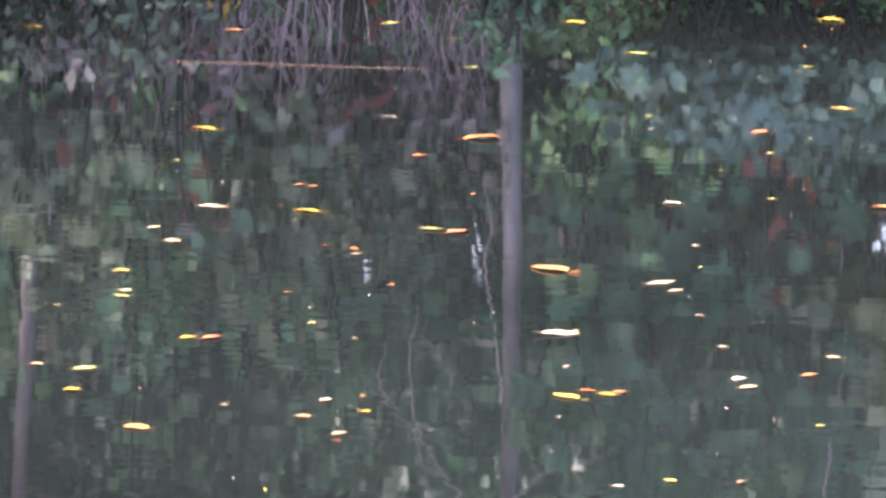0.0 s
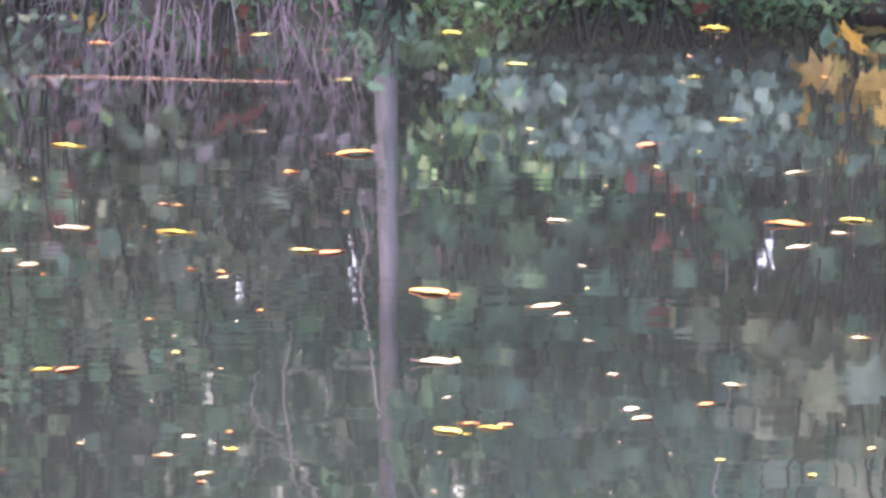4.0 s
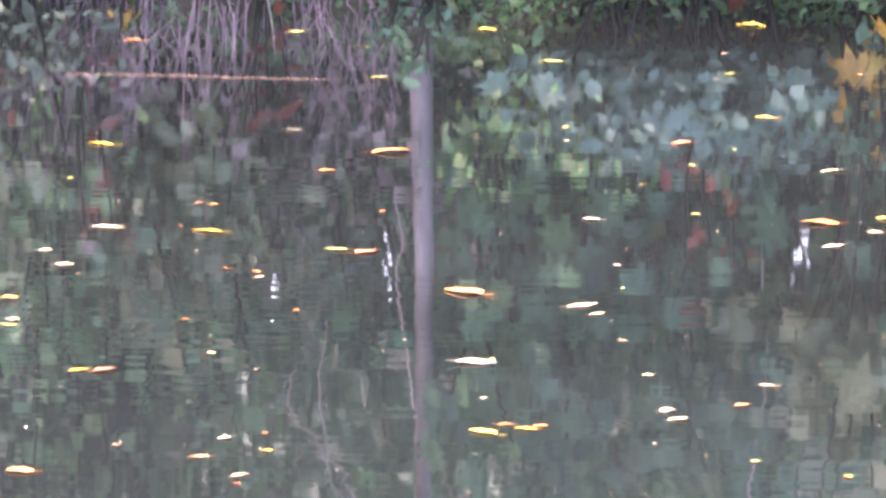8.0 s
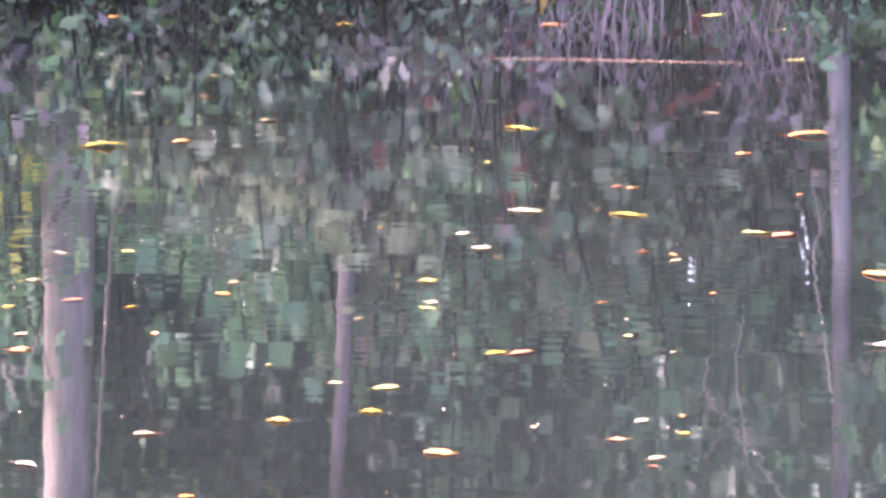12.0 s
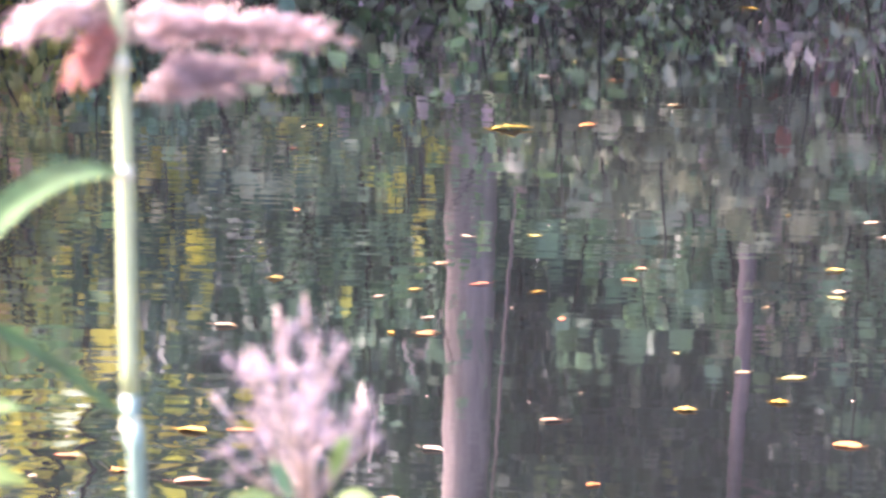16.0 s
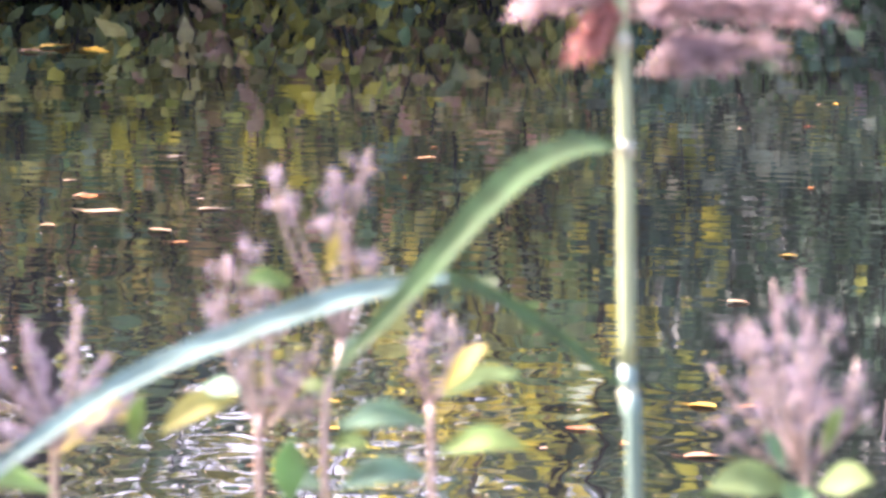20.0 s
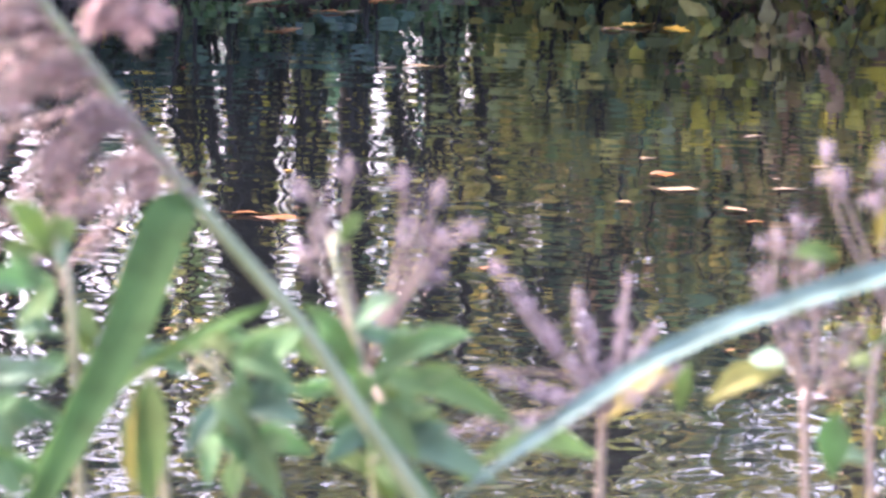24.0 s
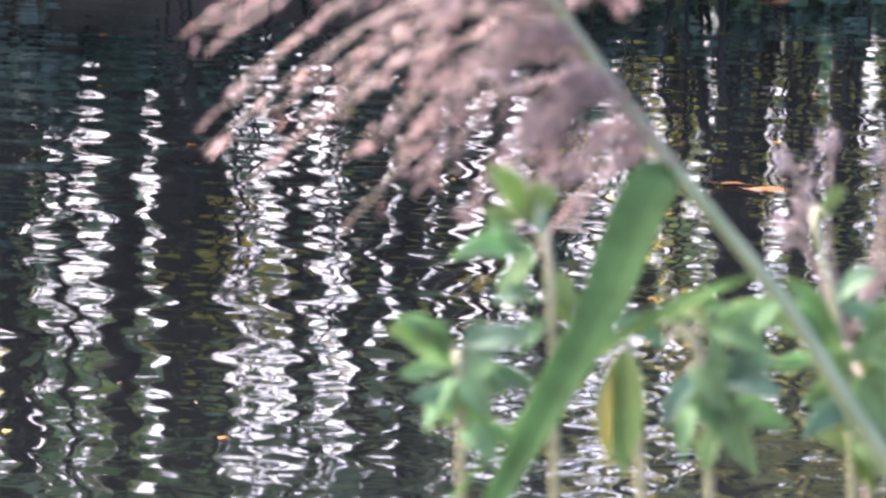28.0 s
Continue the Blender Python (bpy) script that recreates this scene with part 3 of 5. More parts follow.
bush(428, 4.25, 0.0, 0.42, 0.2, M_MAPLE, 6, 0.1, "small twig with orange-yellow leaves over the water", OVATE, name="maple_sapling", category="sapling", stems=2, lean=0.3, low=0.15, hang=1.2)
for i, az in enumerate((-8.4, -7.3, -6.2, -5.2, -4.2, -3.2, -2.2, -1.2, -0.4)):
    bush(430 + i, az, 0.8 + 0.45 * (i % 2), 3.3 - 0.25 * (i % 3), 1.5, M_BROAD, 300, 0.2, "young maple with large dark green leaves", PALMATE, name="maple_sapling", category="sapling", stems=6, lean=0.3, hang=1.0, low=0.8)
for i, az in enumerate((-7.1, -6.5, -5.9)):
    bush(445 + i, az, 0.2, 3.4, 1.1, M_SAGE, 55, 0.26, "tall maple with greyish-green leaves over the water", PALMATE, name="maple_sapling", category="sapling", stems=4, lean=0.35, hang=1.1, low=1.9)
# brambles and mixed shrubs behind the bare stems
row_of(1.6, 6.6, 1.1, 0.5, 1.1, 1.1, 0.9, [M_BRAMBLE, M_SAGE, M_BRAMBLE], 240, 0.085, "sparse browning bramble among bare stems", seed=36)
row_of(1.4, 9.8, 1.2, 0.8, 1.5, 1.9, 1.2, [M_BRAMBLE, M_SAGE, M_BRAMBLE], 560, 0.1, "browning bramble shrub on the shaded bank", seed=30, clear=((7.0, 0.4),))
row_of(12.5, 16.5, 1.0, 0.25, 0.7, 1.0, 1.0, [M_GREEN, M_OLIVE, M_SAGE], 330, 0.11, "low mixed green shrub at the waterline", OVATE, seed=48)
row_of(5.6, 12.3, 1.0, 0.25, 0.7, 1.0, 1.0, [M_GREEN, M_BRAMBLE, M_SAGE], 330, 0.11, "low mixed shrub at the waterline", OVATE, seed=28, clear=((7.0, 0.35), (10.77, 0.7)))
for i, (az, h) in enumerate(((7.4, 1.6), (8.4, 1.55), (9.4, 1.5), (6.6, 1.5))):
    bush(480 + i, az, 0.25, h, 0.8, M_SAGE, 170, 0.14, "shrub with large grey-green leaves over the water", PALMATE, lean=0.4, low=0.75)
for i, (az, h) in enumerate(((7.9, 2.6), (5.6, 2.9), (3.4, 2.7), (8.9, 2.2))):
    bush(490 + i, az, 0.7, h, 0.8, M_IVY, 420, 0.12, "climbing ivy with shiny green leaves", ROUND, lean=0.2, low=1.2)
row_of(16.5, 23.5, 0.9, 0.2, 0.7, 1.2, 1.0, [M_OLIVE, M_TAN, M_OLIVE], 420, 0.1, "low mixed shrub with olive leaves at the waterline", seed=29, lean=0.15)
# taller rows mix in darker leaf colours to stand for a dimmer upper bank
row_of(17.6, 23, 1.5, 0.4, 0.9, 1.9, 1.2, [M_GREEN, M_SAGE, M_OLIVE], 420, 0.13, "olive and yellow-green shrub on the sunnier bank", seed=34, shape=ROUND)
row_of(22, 27, 1.3, 1.0, 2.6, 2.6, 1.3, [M_WOODS_SHADED, M_OLIVE, M_WOODS_SHADED, M_IVY], 260, 0.12, "shrub with yellowing leaves against the sky", seed=37)
for i, (az, h) in enumerate(((15.9, 2.8), (17.2, 3.1), (19.0, 2.9), (19.8, 3.1), (11.6, 1.6))):
    bush(440 + i, az, 1.3 if h > 2 else 0.4, h, 1.1 if h > 2 else 0.4, M_LIME, 26 if h < 2 else 90 if az < 18 else 150, 0.13, "tall shrub with glowing yellow-green leaves", ROUND, lean=0.12, low=0.9)
row_of(18.5, 25.2, 1.0, 0.9, 1.5, 3.3, 1.4, [M_OLIVE, M_SAGE, M_TAN, M_WOODS_SHADED, M_GREEN], 190, 0.12, "tall thin shrub with large yellowing leaves on the bank", ROUND, seed=39, lean=0.05)
bush(450, 39.15, 0.0, 0.6, 0.55, M_TEAL, 260, 0.075, "small-leaved bush hanging over the water", ROUND, lean=0.6)
row_of(17.3, 24.8, 0.85, -0.15, 0.3, 1.4, 0.95, [M_OLIVE, M_OLIVE, M_TAN, M_GREEN], 400, 0.115, "low bush with large olive and yellow leaves at the waterline", OVATE, seed=38, lean=0.15)
row_of(17.4, 24.6, 0.8, 0.0, 0.5, 1.9, 0.95, [M_OLIVE, M_TAN, M_OLIVE], 430, 0.12, "leafy shrub with olive and brownish leaves over the water", OVATE, seed=46, lean=0.1, low=0.6)
row_of(26.3, 30.5, 0.8, 0.2, 0.8, 1.1, 0.7, [M_OLIVE, M_LIME], 60, 0.11, "small sparse shrub with yellow-green leaves at the waterline", OVATE, seed=47, lean=0.1)
row_of(27, 46, 1.3, 1.0, 3.2, 2.5, 1.1, [M_WOODS_SHADED, M_GREEN, M_OLIVE, M_WOODS_SHADED, M_WOODS_SHADED], 240, 0.12, "thin shrub with gaps against the sky", seed=35, clear=((35.0, 0.9), (38.2, 0.5), (32.45, 0.5)))
bush(471, 25.9, 0.3, 1.3, 0.6, M_OLIVE, 170, 0.11, "shrub with olive leaves at the waterline", OVATE, lean=0.1)
# dark shrub added where the bank only lies in shade
bush(472, 38.5, 0.3, 0.7, 0.7, M_WOODS_SHADED, 170, 0.09, "low dark shrub added for the shaded foot of the bank", OVATE, lean=0.1)
bush(470, 35.75, 0.5, 1.9, 0.55, M_LIME, 70, 0.11, "thin shrub with hanging yellow-green leaves against the sky", OVATE, stems=4, lean=0.2, low=1.35)
# strip of dark growth added to stand for the shaded band of bank
row_of(28, 43, 0.9, 0.25, 0.8, 0.3, 0.9, [M_WOODS_SHADED], 420, 0.09, "low dark growth added for the shaded foot of the bank", seed=26, lean=0.2)


def tangle(seed, az0, az1, n, tall, mat, label, thick=0.008, bent=0.09, lean=0.22):
    """Bare stems and twigs that stand and trail at the waterline."""
    rng = np.random.default_rng(seed)
    foot = at((az0 + az1) / 2, shore((az0 + az1) / 2), 0)
    b = thing("twig_tangle", label, "dead twigs")
    b.location = foot
    for i in range(n):
        az = rng.uniform(az0, az1)
        p = at(az, shore(az) + rng.uniform(-0.05, 0.35), 0.0) - foot
        p.z = -0.03
        h = tall * rng.uniform(0.4, 1.1)
        q = p + Vector((rng.normal(0, lean), rng.normal(-0.1, 0.2), h))
        mids = [p + (q - p) * k + Vector(rng.normal(0, bent, 3)) for k in (0.25, 0.5, 0.75)]
        v, f = tube(glide([p, *mids, q], 9), [thick * rng.uniform(0.6, 1.4) * (1 - 0.09 * j) for j in range(9)], 5)
        mesh_object("twig", v, f, mat, b)
    return b


tangle(51, 0.9, 6.6, 200, 1.15, M_PURPLE, "purplish bare stems standing at the waterline", 0.0058, 0.055, 0.2)
tangle(52, 0.4, 8.5, 22, 0.6, M_TWIG, "pale dead twigs hanging at the waterline", 0.006)
tangle(53, 8.5, 11.5, 10, 0.8, M_TWIG, "thin pale twigs beside the stout trunk", 0.006)
tangle(54, 24, 42, 60, 2.6, M_BARK_SHADED, "dark bare stems against the sky", 0.014)

vine = thing("hanging_vine", "pale thin vine hanging beside the stout trunk", "vine")
v, f = tube(glide([at(11.2, 26.1, 3.4), at(11.15, 26.1, 2.3), at(11.45, 26.0, 2.55), at(11.75, 26.0, 2.5), at(11.6, 26.0, 2.75), at(12.1, 26.0, 2.9), at(12.2, 26.0, 3.3)], 40), [0.011] * 40, 6, 0.2)
mesh_object("shoot", v, f, M_TWIG, vine)



def dead_branch(name, label, category, runs, out=-0.1, thick=0.011):
    """Bare pale wood in front of the bank: each run is a line of (azimuth, height), thinning to its tip."""
    b = thing(name, label, category)
    for k, run in enumerate(runs):
        pts = glide([at(az, shore(az) + out + 0.03 * math.sin(7 * z), z) for az, z in run], 8 * len(run))
        v, f = tube(pts, [thick * (0.7 if k else 1.0) * (1 - 0.65 * i / (len(pts) - 1)) for i in range(len(pts))], 6, 0.25)
        mesh_object("bough" if k == 0 else "twig", v, f, M_TWIG, b)
    return b


dead_branch("dead_branch", "pale crooked dead branch hanging from the slim trunk", "branch", [((0.3, 4.1), (0.7, 3.6), (1.08, 3.28), (1.5, 2.98), (1.94, 2.78), (2.35, 2.61)), ((1.45, 3.02), (1.6, 2.8), (1.66, 2.45), (1.56, 2.1)), ((1.2, 3.22), (1.45, 3.16), (1.6, 2.95), (1.87, 2.92), (2.1, 3.12)), ((1.94, 2.78), (2.1, 2.6), (2.02, 2.42))], -0.02)
dead_branch("dead_branch", "pale dead branch reaching from the slim trunk", "branch", [((0.25, 3.5), (-0.17, 3.24), (-0.88, 3.08), (-1.6, 2.93)), ((-0.6, 3.13), (-0.9, 3.25), (-1.2, 3.22))], -0.02, 0.009)
dead_branch("hanging_vine", "thin pale vine hanging among maple leaves", "vine", [((-4.25, 3.3), (-4.5, 2.4), (-4.42, 1.91), (-4.39, 1.65), (-4.3, 1.3))], 0.05, 0.007)
dead_branch("hanging_vine", "thin pale vine twisting along the slim trunk", "vine", [((0.36, 2.7), (0.5, 2.2), (0.63, 1.8), (0.54, 1.62), (0.66, 1.3))], -0.12, 0.008)
dead_branch("hanging_vine", "thin pale twig hanging beside the purplish trunk", "vine", [((6.75, 1.6), (6.84, 1.0), (6.8, 0.6), (6.83, 0.1)), ((6.83, 0.9), (6.95, 0.6), (7.2, 0.58))], -0.12, 0.007)

# creeping ivy that covers the foot of the bank
rng = np.random.default_rng(8)
cs = []
for i in range(860):
    az = rng.uniform(-10, 17.5) if i < 700 else rng.uniform(25, 31)
    if 0.9 < az < 6.5 and i % 5 < 3:
        az -= 6.5
    d = rng.uniform(-0.12, 0.7 if i < 700 else 1.6)
    cs.append(at(az, shore(az) + d, max(0.03, ground_z(shore(az) + d, az) + rng.uniform(0.0, 0.12))))
v, f = foliage(rng, cs, (0.09, 0.09, 0.05), 15000, 0.065, OVATE, 0.6)
v = above_water(v, len(OVATE[0]))
tagged(fast_mesh("bank_ivy", v, f, M_GREEN), "creeping ivy covering the foot of the bank", "ivy", kind="stuff")

# yellow leaves lying and hanging low along the sunnier bank
cs = []
for i in range(420):
    az = rng.uniform(16.5, 25.0)
    d = rng.uniform(-0.25, 0.5)
    cs.append(at(az, shore(az) + d, max(0.05, ground_z(shore(az) + d, az) + rng.uniform(0.05, 0.3))))
v, f = foliage(rng, cs, (0.12, 0.12, 0.09), 1900, 0.105, OVATE, 0.3)
v = above_water(v, len(OVATE[0]))
tagged(fast_mesh("leaf_litter", v, f, M_OLIVE), "olive and yellow leaves littering the foot of the bank", "leaf litter", kind="stuff")

# woods behind, closing the view above the shrubs
rng = np.random.default_rng(7)
cs = []
for i in range(800):
    az = rng.uniform(-24, 17)
    d = rng.uniform(4.5, 13)
    r = shore(az) + d
    cs.append(at(az, r, ground_z(r, az) + rng.uniform(0.2, 7.5) * rng.uniform(0.3, 1)))
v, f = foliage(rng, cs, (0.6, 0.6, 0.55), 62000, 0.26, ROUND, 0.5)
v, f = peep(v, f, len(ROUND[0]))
tagged(fast_mesh("far_woods", v, f, M_WOODS_SHADED), "dense dark green woodland behind the bank", "woodland", kind="stuff")
cs = []
for i in range(230):
    az = rng.uniform(18, 60)
    if (34.4 < az < 35.7 or 38.0 < az < 38.6) and i % 3:
        az += 8
    d = rng.uniform(6, 28)
    r = shore(az) + d
    cs.append(at(az, r, ground_z(r, az) + rng.uniform(1.2, 9.0)))
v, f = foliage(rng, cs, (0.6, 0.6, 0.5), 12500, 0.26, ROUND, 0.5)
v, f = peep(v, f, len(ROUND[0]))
tagged(fast_mesh("far_woods", v, f, M_WOODS_SHADED), "thin distant trees letting the bright sky through", "woodland", kind="stuff")

# ---- fallen leaves and a stick on the water ----
YELLOW = [(-1.05, 11.42, 0.062), (0.05, 10.53, 0.093), (0.16, 10.58, 0.058), (-0.49, 10.26, 0.042), (1.53, 14.72, 0.110), (1.36, 18.01, 0.097), (-1.40, 16.82, 0.114), (-0.84, 14.26, 0.116), (0.22, 22.20, 0.105), (1.65, 22.59, 0.152), (-1.51, 10.37, 0.057), (-1.29, 10.51, 0.051), (-1.37, 12.72, 0.069), (-2.97, 16.16, 0.155), (-2.94, 18.83, 0.051), (-2.65, 21.44, 0.087), (-3.02, 12.31, 0.052), (-2.67, 9.90, 0.084), (-2.56, 12.16, 0.051), (-3.59, 9.71, 0.064), (-7.66, 17.49, 0.154), (-7.42, 17.40, 0.127)]
ORANGE = [(-0.98, 11.42, 0.078), (-0.24, 16.63, 0.157), (0.02, 12.91, 0.166), (0.11, 10.64, 0.051), (0.20, 10.62, 0.043), (-0.73, 13.38, 0.045), (-0.64, 13.32, 0.036), (-0.29, 13.79, 0.112), (0.94, 17.01, 0.115), (1.28, 14.59, 0.139), (0.74, 10.95, 0.052), (-0.48, 16.00, 0.086), (-1.59, 21.42, 0.116), (-0.86, 14.97, 0.045), (-0.49, 12.52, 0.034), (-1.07, 9.97, 0.075), (-1.60, 9.41, 0.039), (-1.96, 12.43, 0.048), (-2.39, 12.29, 0.068), (-2.70, 16.32, 0.067), (-2.83, 17.95, 0.074), (-3.92, 21.81, 0.075), (-0.91, 15.01, 0.051), (-2.55, 9.92, 0.070), (-2.72, 9.39, 0.047), (-2.89, 9.54, 0.068), (-5.62, 13.02, 0.096)]
AMBER = [(-5.63, 13.03, 0.096), (-4.93, 12.12, 0.071), (-6.49, 11.69, 0.127), (-6.35, 11.64, 0.126), (-9.78, 17.93, 0.220), (-9.68, 18.36, 0.168), (-9.28, 18.18, 0.137), (-4.80, 14.21, 0.071), (-9.07, 16.76, 0.116), (-9.26, 17.60, 0.161), (-7.67, 17.30, 0.153), (-6.40, 11.62, 0.108), (-2.38, 11.38, 0.055), (-2.37, 11.41, 0.063), (-2.52, 9.30, 0.092), (-1.82, 10.17, 0.070), (-0.65, 10.17, 0.056)]
PALE = [(0.05, 11.60, 0.134), (0.06, 11.03, 0.030), (0.38, 12.66, 0.120), (0.42, 12.50, 0.068), (0.56, 10.74, 0.073), (0.54, 10.86, 0.059), (0.83, 11.26, 0.062), (1.28, 12.08, 0.074), (0.52, 13.53, 0.033), (-0.65, 17.39, 0.082), (-0.42, 21.15, 0.085), (0.48, 14.64, 0.079), (-1.25, 13.43, 0.064), (-0.63, 13.19, 0.050), (1.27, 14.01, 0.095), (1.45, 14.37, 0.068), (1.46, 16.12, 0.098), (-1.16, 14.33, 0.088), (-0.54, 9.94, 0.054), (-0.60, 10.42, 0.050), (-2.04, 9.76, 0.068), (-2.61, 13.26, 0.051), (-2.58, 12.69, 0.039), (-2.42, 11.67, 0.040), (-2.45, 17.04, 0.088), (-3.16, 18.06, 0.069), (-1.44, 10.92, 0.052), (-1.50, 11.99, 0.033), (-1.27, 13.46, 0.064), (-1.21, 14.36, 0.097), (-1.35, 13.77, 0.066)]
PALE_FAR = [(-5.10, 12.83, 0.103), (-5.42, 12.70, 0.168), (-5.47, 12.35, 0.073), (-5.71, 14.05, 0.062), (-9.09, 16.87, 0.129), (-9.17, 17.67, 0.094), (-7.84, 15.68, 0.142), (-7.95, 15.58, 0.094), (-7.36, 13.88, 0.064), (-5.83, 13.37, 0.059), (-5.08, 12.33, 0.108), (-5.19, 13.38, 0.078), (-5.70, 14.06, 0.062), (-2.96, 11.43, 0.080), (-2.43, 11.65, 0.040), (-2.59, 12.67, 0.039)]
LIME = [(-0.38, 13.83, 0.112), (0.50, 20.48, 0.138), (-0.79, 21.98, 0.118), (1.34, 19.90, 0.081), (-1.29, 10.86, 0.082), (-1.32, 12.20, 0.058), (-2.40, 13.31, 0.055), (-0.32, 19.62, 0.093), (0.49, 17.56, 0.052)]


def float_material(name, colours):
    return leaf_material(name, colours, 0.15, 0.75, 45.0, island=False, shine=0.12)


FLOATS = {
    "yellow": (YELLOW, float_material("fallen_yellow", [(0.351, 0.215, 0.020), (0.374, 0.249, 0.047), (0.305, 0.215, 0.031)]), "yellow autumn leaf floating on the pond"),
    "orange": (ORANGE, float_material("fallen_orange", [(0.328, 0.112, 0.028), (0.351, 0.154, 0.039), (0.281, 0.094, 0.039)]), "orange-brown autumn leaf floating on the pond"),
    "amber": (AMBER, float_material("fallen_amber", [(0.305, 0.142, 0.047), (0.328, 0.180, 0.070), (0.281, 0.163, 0.086)]), "tan withered leaf floating on the pond"),
    "pale": (PALE + PALE_FAR, float_material("fallen_pale", [(0.33, 0.24, 0.13), (0.35, 0.28, 0.19), (0.3, 0.21, 0.1)]), "pale cream fallen leaf floating on the pond"),
    "lime": (LIME, float_material("fallen_lime", [(0.234, 0.215, 0.047), (0.281, 0.249, 0.078)]), "yellow-green fallen leaf floating on the pond"),
}
LANCE = (OVATE[0] * (0.75, 1, 1), OVATE[1])


def float_mesh(name, shape, seed, mat):
    """One curled fallen leaf of length 1, lying in the water's skin, with a little thickness and a stalk."""
    rng = random.Random(seed)
    v, f = shape
    curl, arch, twist = rng.uniform(0.02, 0.1), rng.uniform(0.0, 0.06), rng.uniform(-0.2, 0.2)
    top = [Vector((p[0] * rng.uniform(0.6, 1.3), p[1] - 0.5 + rng.uniform(-0.07, 0.07), curl * abs(p[0]) * 0.8 + arch * (1 - (2 * p[1] - 1) ** 2) + twist * p[0] * (p[1] - 0.4) + rng.uniform(0, 0.03))) for p in v]
    low = min(p.z for p in top)
    top = [p + Vector((0, 0, 0.015 - low)) for p in top]
    n = len(top)
    verts = top + [p - Vector((0, 0, 0.012)) for p in top]
    faces = list(f) + [tuple(i + n for i in q)[::-1] for q in f]
    rim = n - 1
    faces += [(i, i + n, (i + 1) % rim + n, (i + 1) % rim) for i in range(rim)]
    sv, sf = tube([(0, -0.5, 0.02), (0.02, -0.62, 0.03), (0.05, -0.74, 0.05)], [0.012, 0.01, 0.008], 5)
    o = len(verts)
    verts += sv
    faces += [tuple(i + o for i in q) for q in sf]
    me = bpy.data.meshes.new(name)
    me.from_pydata([tuple(p) for p in verts], [], faces)
    me.materials.append(mat)
    return me


rnd = random.Random(5)
for kind, (places, mat, label) in FLOATS.items():
    shapes = [float_mesh("fallen_leaf", s, len(kind) * 7 + i, mat) for i, s in enumerate((OVATE, LANCE, PALMATE, OVATE, LANCE, ROUND, OVATE))]
    for x, y, length in places:
        ob = new("fallen_leaf", shapes[rnd.choice((0, 1, 2, 3, 4, 5, 6) if kind in ("yellow", "orange") else (0, 1, 3, 4, 6))])
        ob.matrix_world = pose(x, y, 0.002, rnd.uniform(-4, 4), rnd.uniform(-4, 4), rnd.choice((90, -90)) + rnd.uniform(-40, 40) + math.degrees(math.atan2(-x, y)))
        ob.scale = (length,) * 3
        tagged(ob, label, "leaf", "fallen leaves on the pond")
    for i in range(26):
        az, r = rnd.uniform(-8, 42), 9 + 14 * rnd.random() ** 1.3
        if r > shore(az) - 0.5:
            continue
        ob = new("fallen_leaf", shapes[rnd.randrange(5)])
        p = at(az, r, 0.002)
        ob.matrix_world = pose(*p, rnd.uniform(-3, 3), rnd.uniform(-3, 3), rnd.uniform(0, 360))
        ob.scale = (rnd.uniform(0.02, 0.045),) * 3
        tagged(ob, label, "leaf", "fallen leaves on the pond")

# pale specks: floating bits, with more added to stand for tiny glints
speck = random.Random(14)
cs = []
for i in range(400):
    az, r = speck.uniform(-9, 40), 9 + 13 * speck.random()
    if r < shore(az) - 0.6:
        cs.append(at(az, r, 0.003))
rng = np.random.default_rng(15)
flat = np.array([(math.cos(a), math.sin(a), 0.0) for a in rng.uniform(0, 6.3, len(cs))])
v, f = scatter(OVATE, np.array(cs), rng.uniform(0.006, 0.016, len(cs)), flat, np.array([(0, 0, 1.0)] * len(cs)))
v[:, 2] = np.maximum(v[:, 2], 0.001)
tagged(fast_mesh("floating_specks", v, f, FLOATS["pale"][1]), "tiny pale specks on the water standing for debris and glints", "debris", kind="stuff")

stick = thing("floating_stick", "thin straight brown stick floating on the pond", "stick")
v, f = tube(glide([(-1.79, 19.68, 0.0), (-1.34, 19.63, 0.002), (-0.94, 19.55, 0.002), (-0.47, 19.5, -0.001)], 14), [0.0011 + 0.0008 * math.sin(i / 13 * math.pi) for i in range(14)], 7, 0.2)
mesh_object("rod", v, f, bark_material("wet_stick", (0.15, 0.075, 0.04), (0.25, 0.14, 0.085), 20), stick)

# ---- near bank: reeds, seeding herbs ----
def stalk_material(name, a, b, rough=0.5):
    m, nt, bsdf = material(name, rough)
    n = noise_tex(nt, 60, 4, (1, 1, 0.1))
    nt.links.new(ramp(nt, [(0.3, a), (0.7, b)], n), bsdf.inputs["Base Color"])
    bump(nt, bsdf, n, 0.3, 0.001)
    return m


M_REED = stalk_material("reed_stem", (0.135, 0.185, 0.075), (0.21, 0.25, 0.12))
M_PLUME = leaf_material("reed_plume", [(0.32, 0.217, 0.203), (0.42, 0.318, 0.3), (0.52, 0.42, 0.4), (0.34, 0.225, 0.205)], 0.5, 0.7, 90)
M_PLUME_RED = leaf_material("reed_plume_dark", [(0.231, 0.091, 0.070), (0.294, 0.140, 0.112)], 0.35, 0.7, 90)
M_BLADE = leaf_material("reed_blade", [(0.036, 0.084, 0.025), (0.047, 0.099, 0.031)], 0.4, 0.7, 40, shine=0.25)
# brighter copy of the blade green, standing for light on the leaning reed's blades
M_BLADE_LIT = leaf_material("reed_blade_lit", [(0.14, 0.27, 0.075), (0.16, 0.3, 0.085)], 0.55, 0.7, 40, shine=0.15)
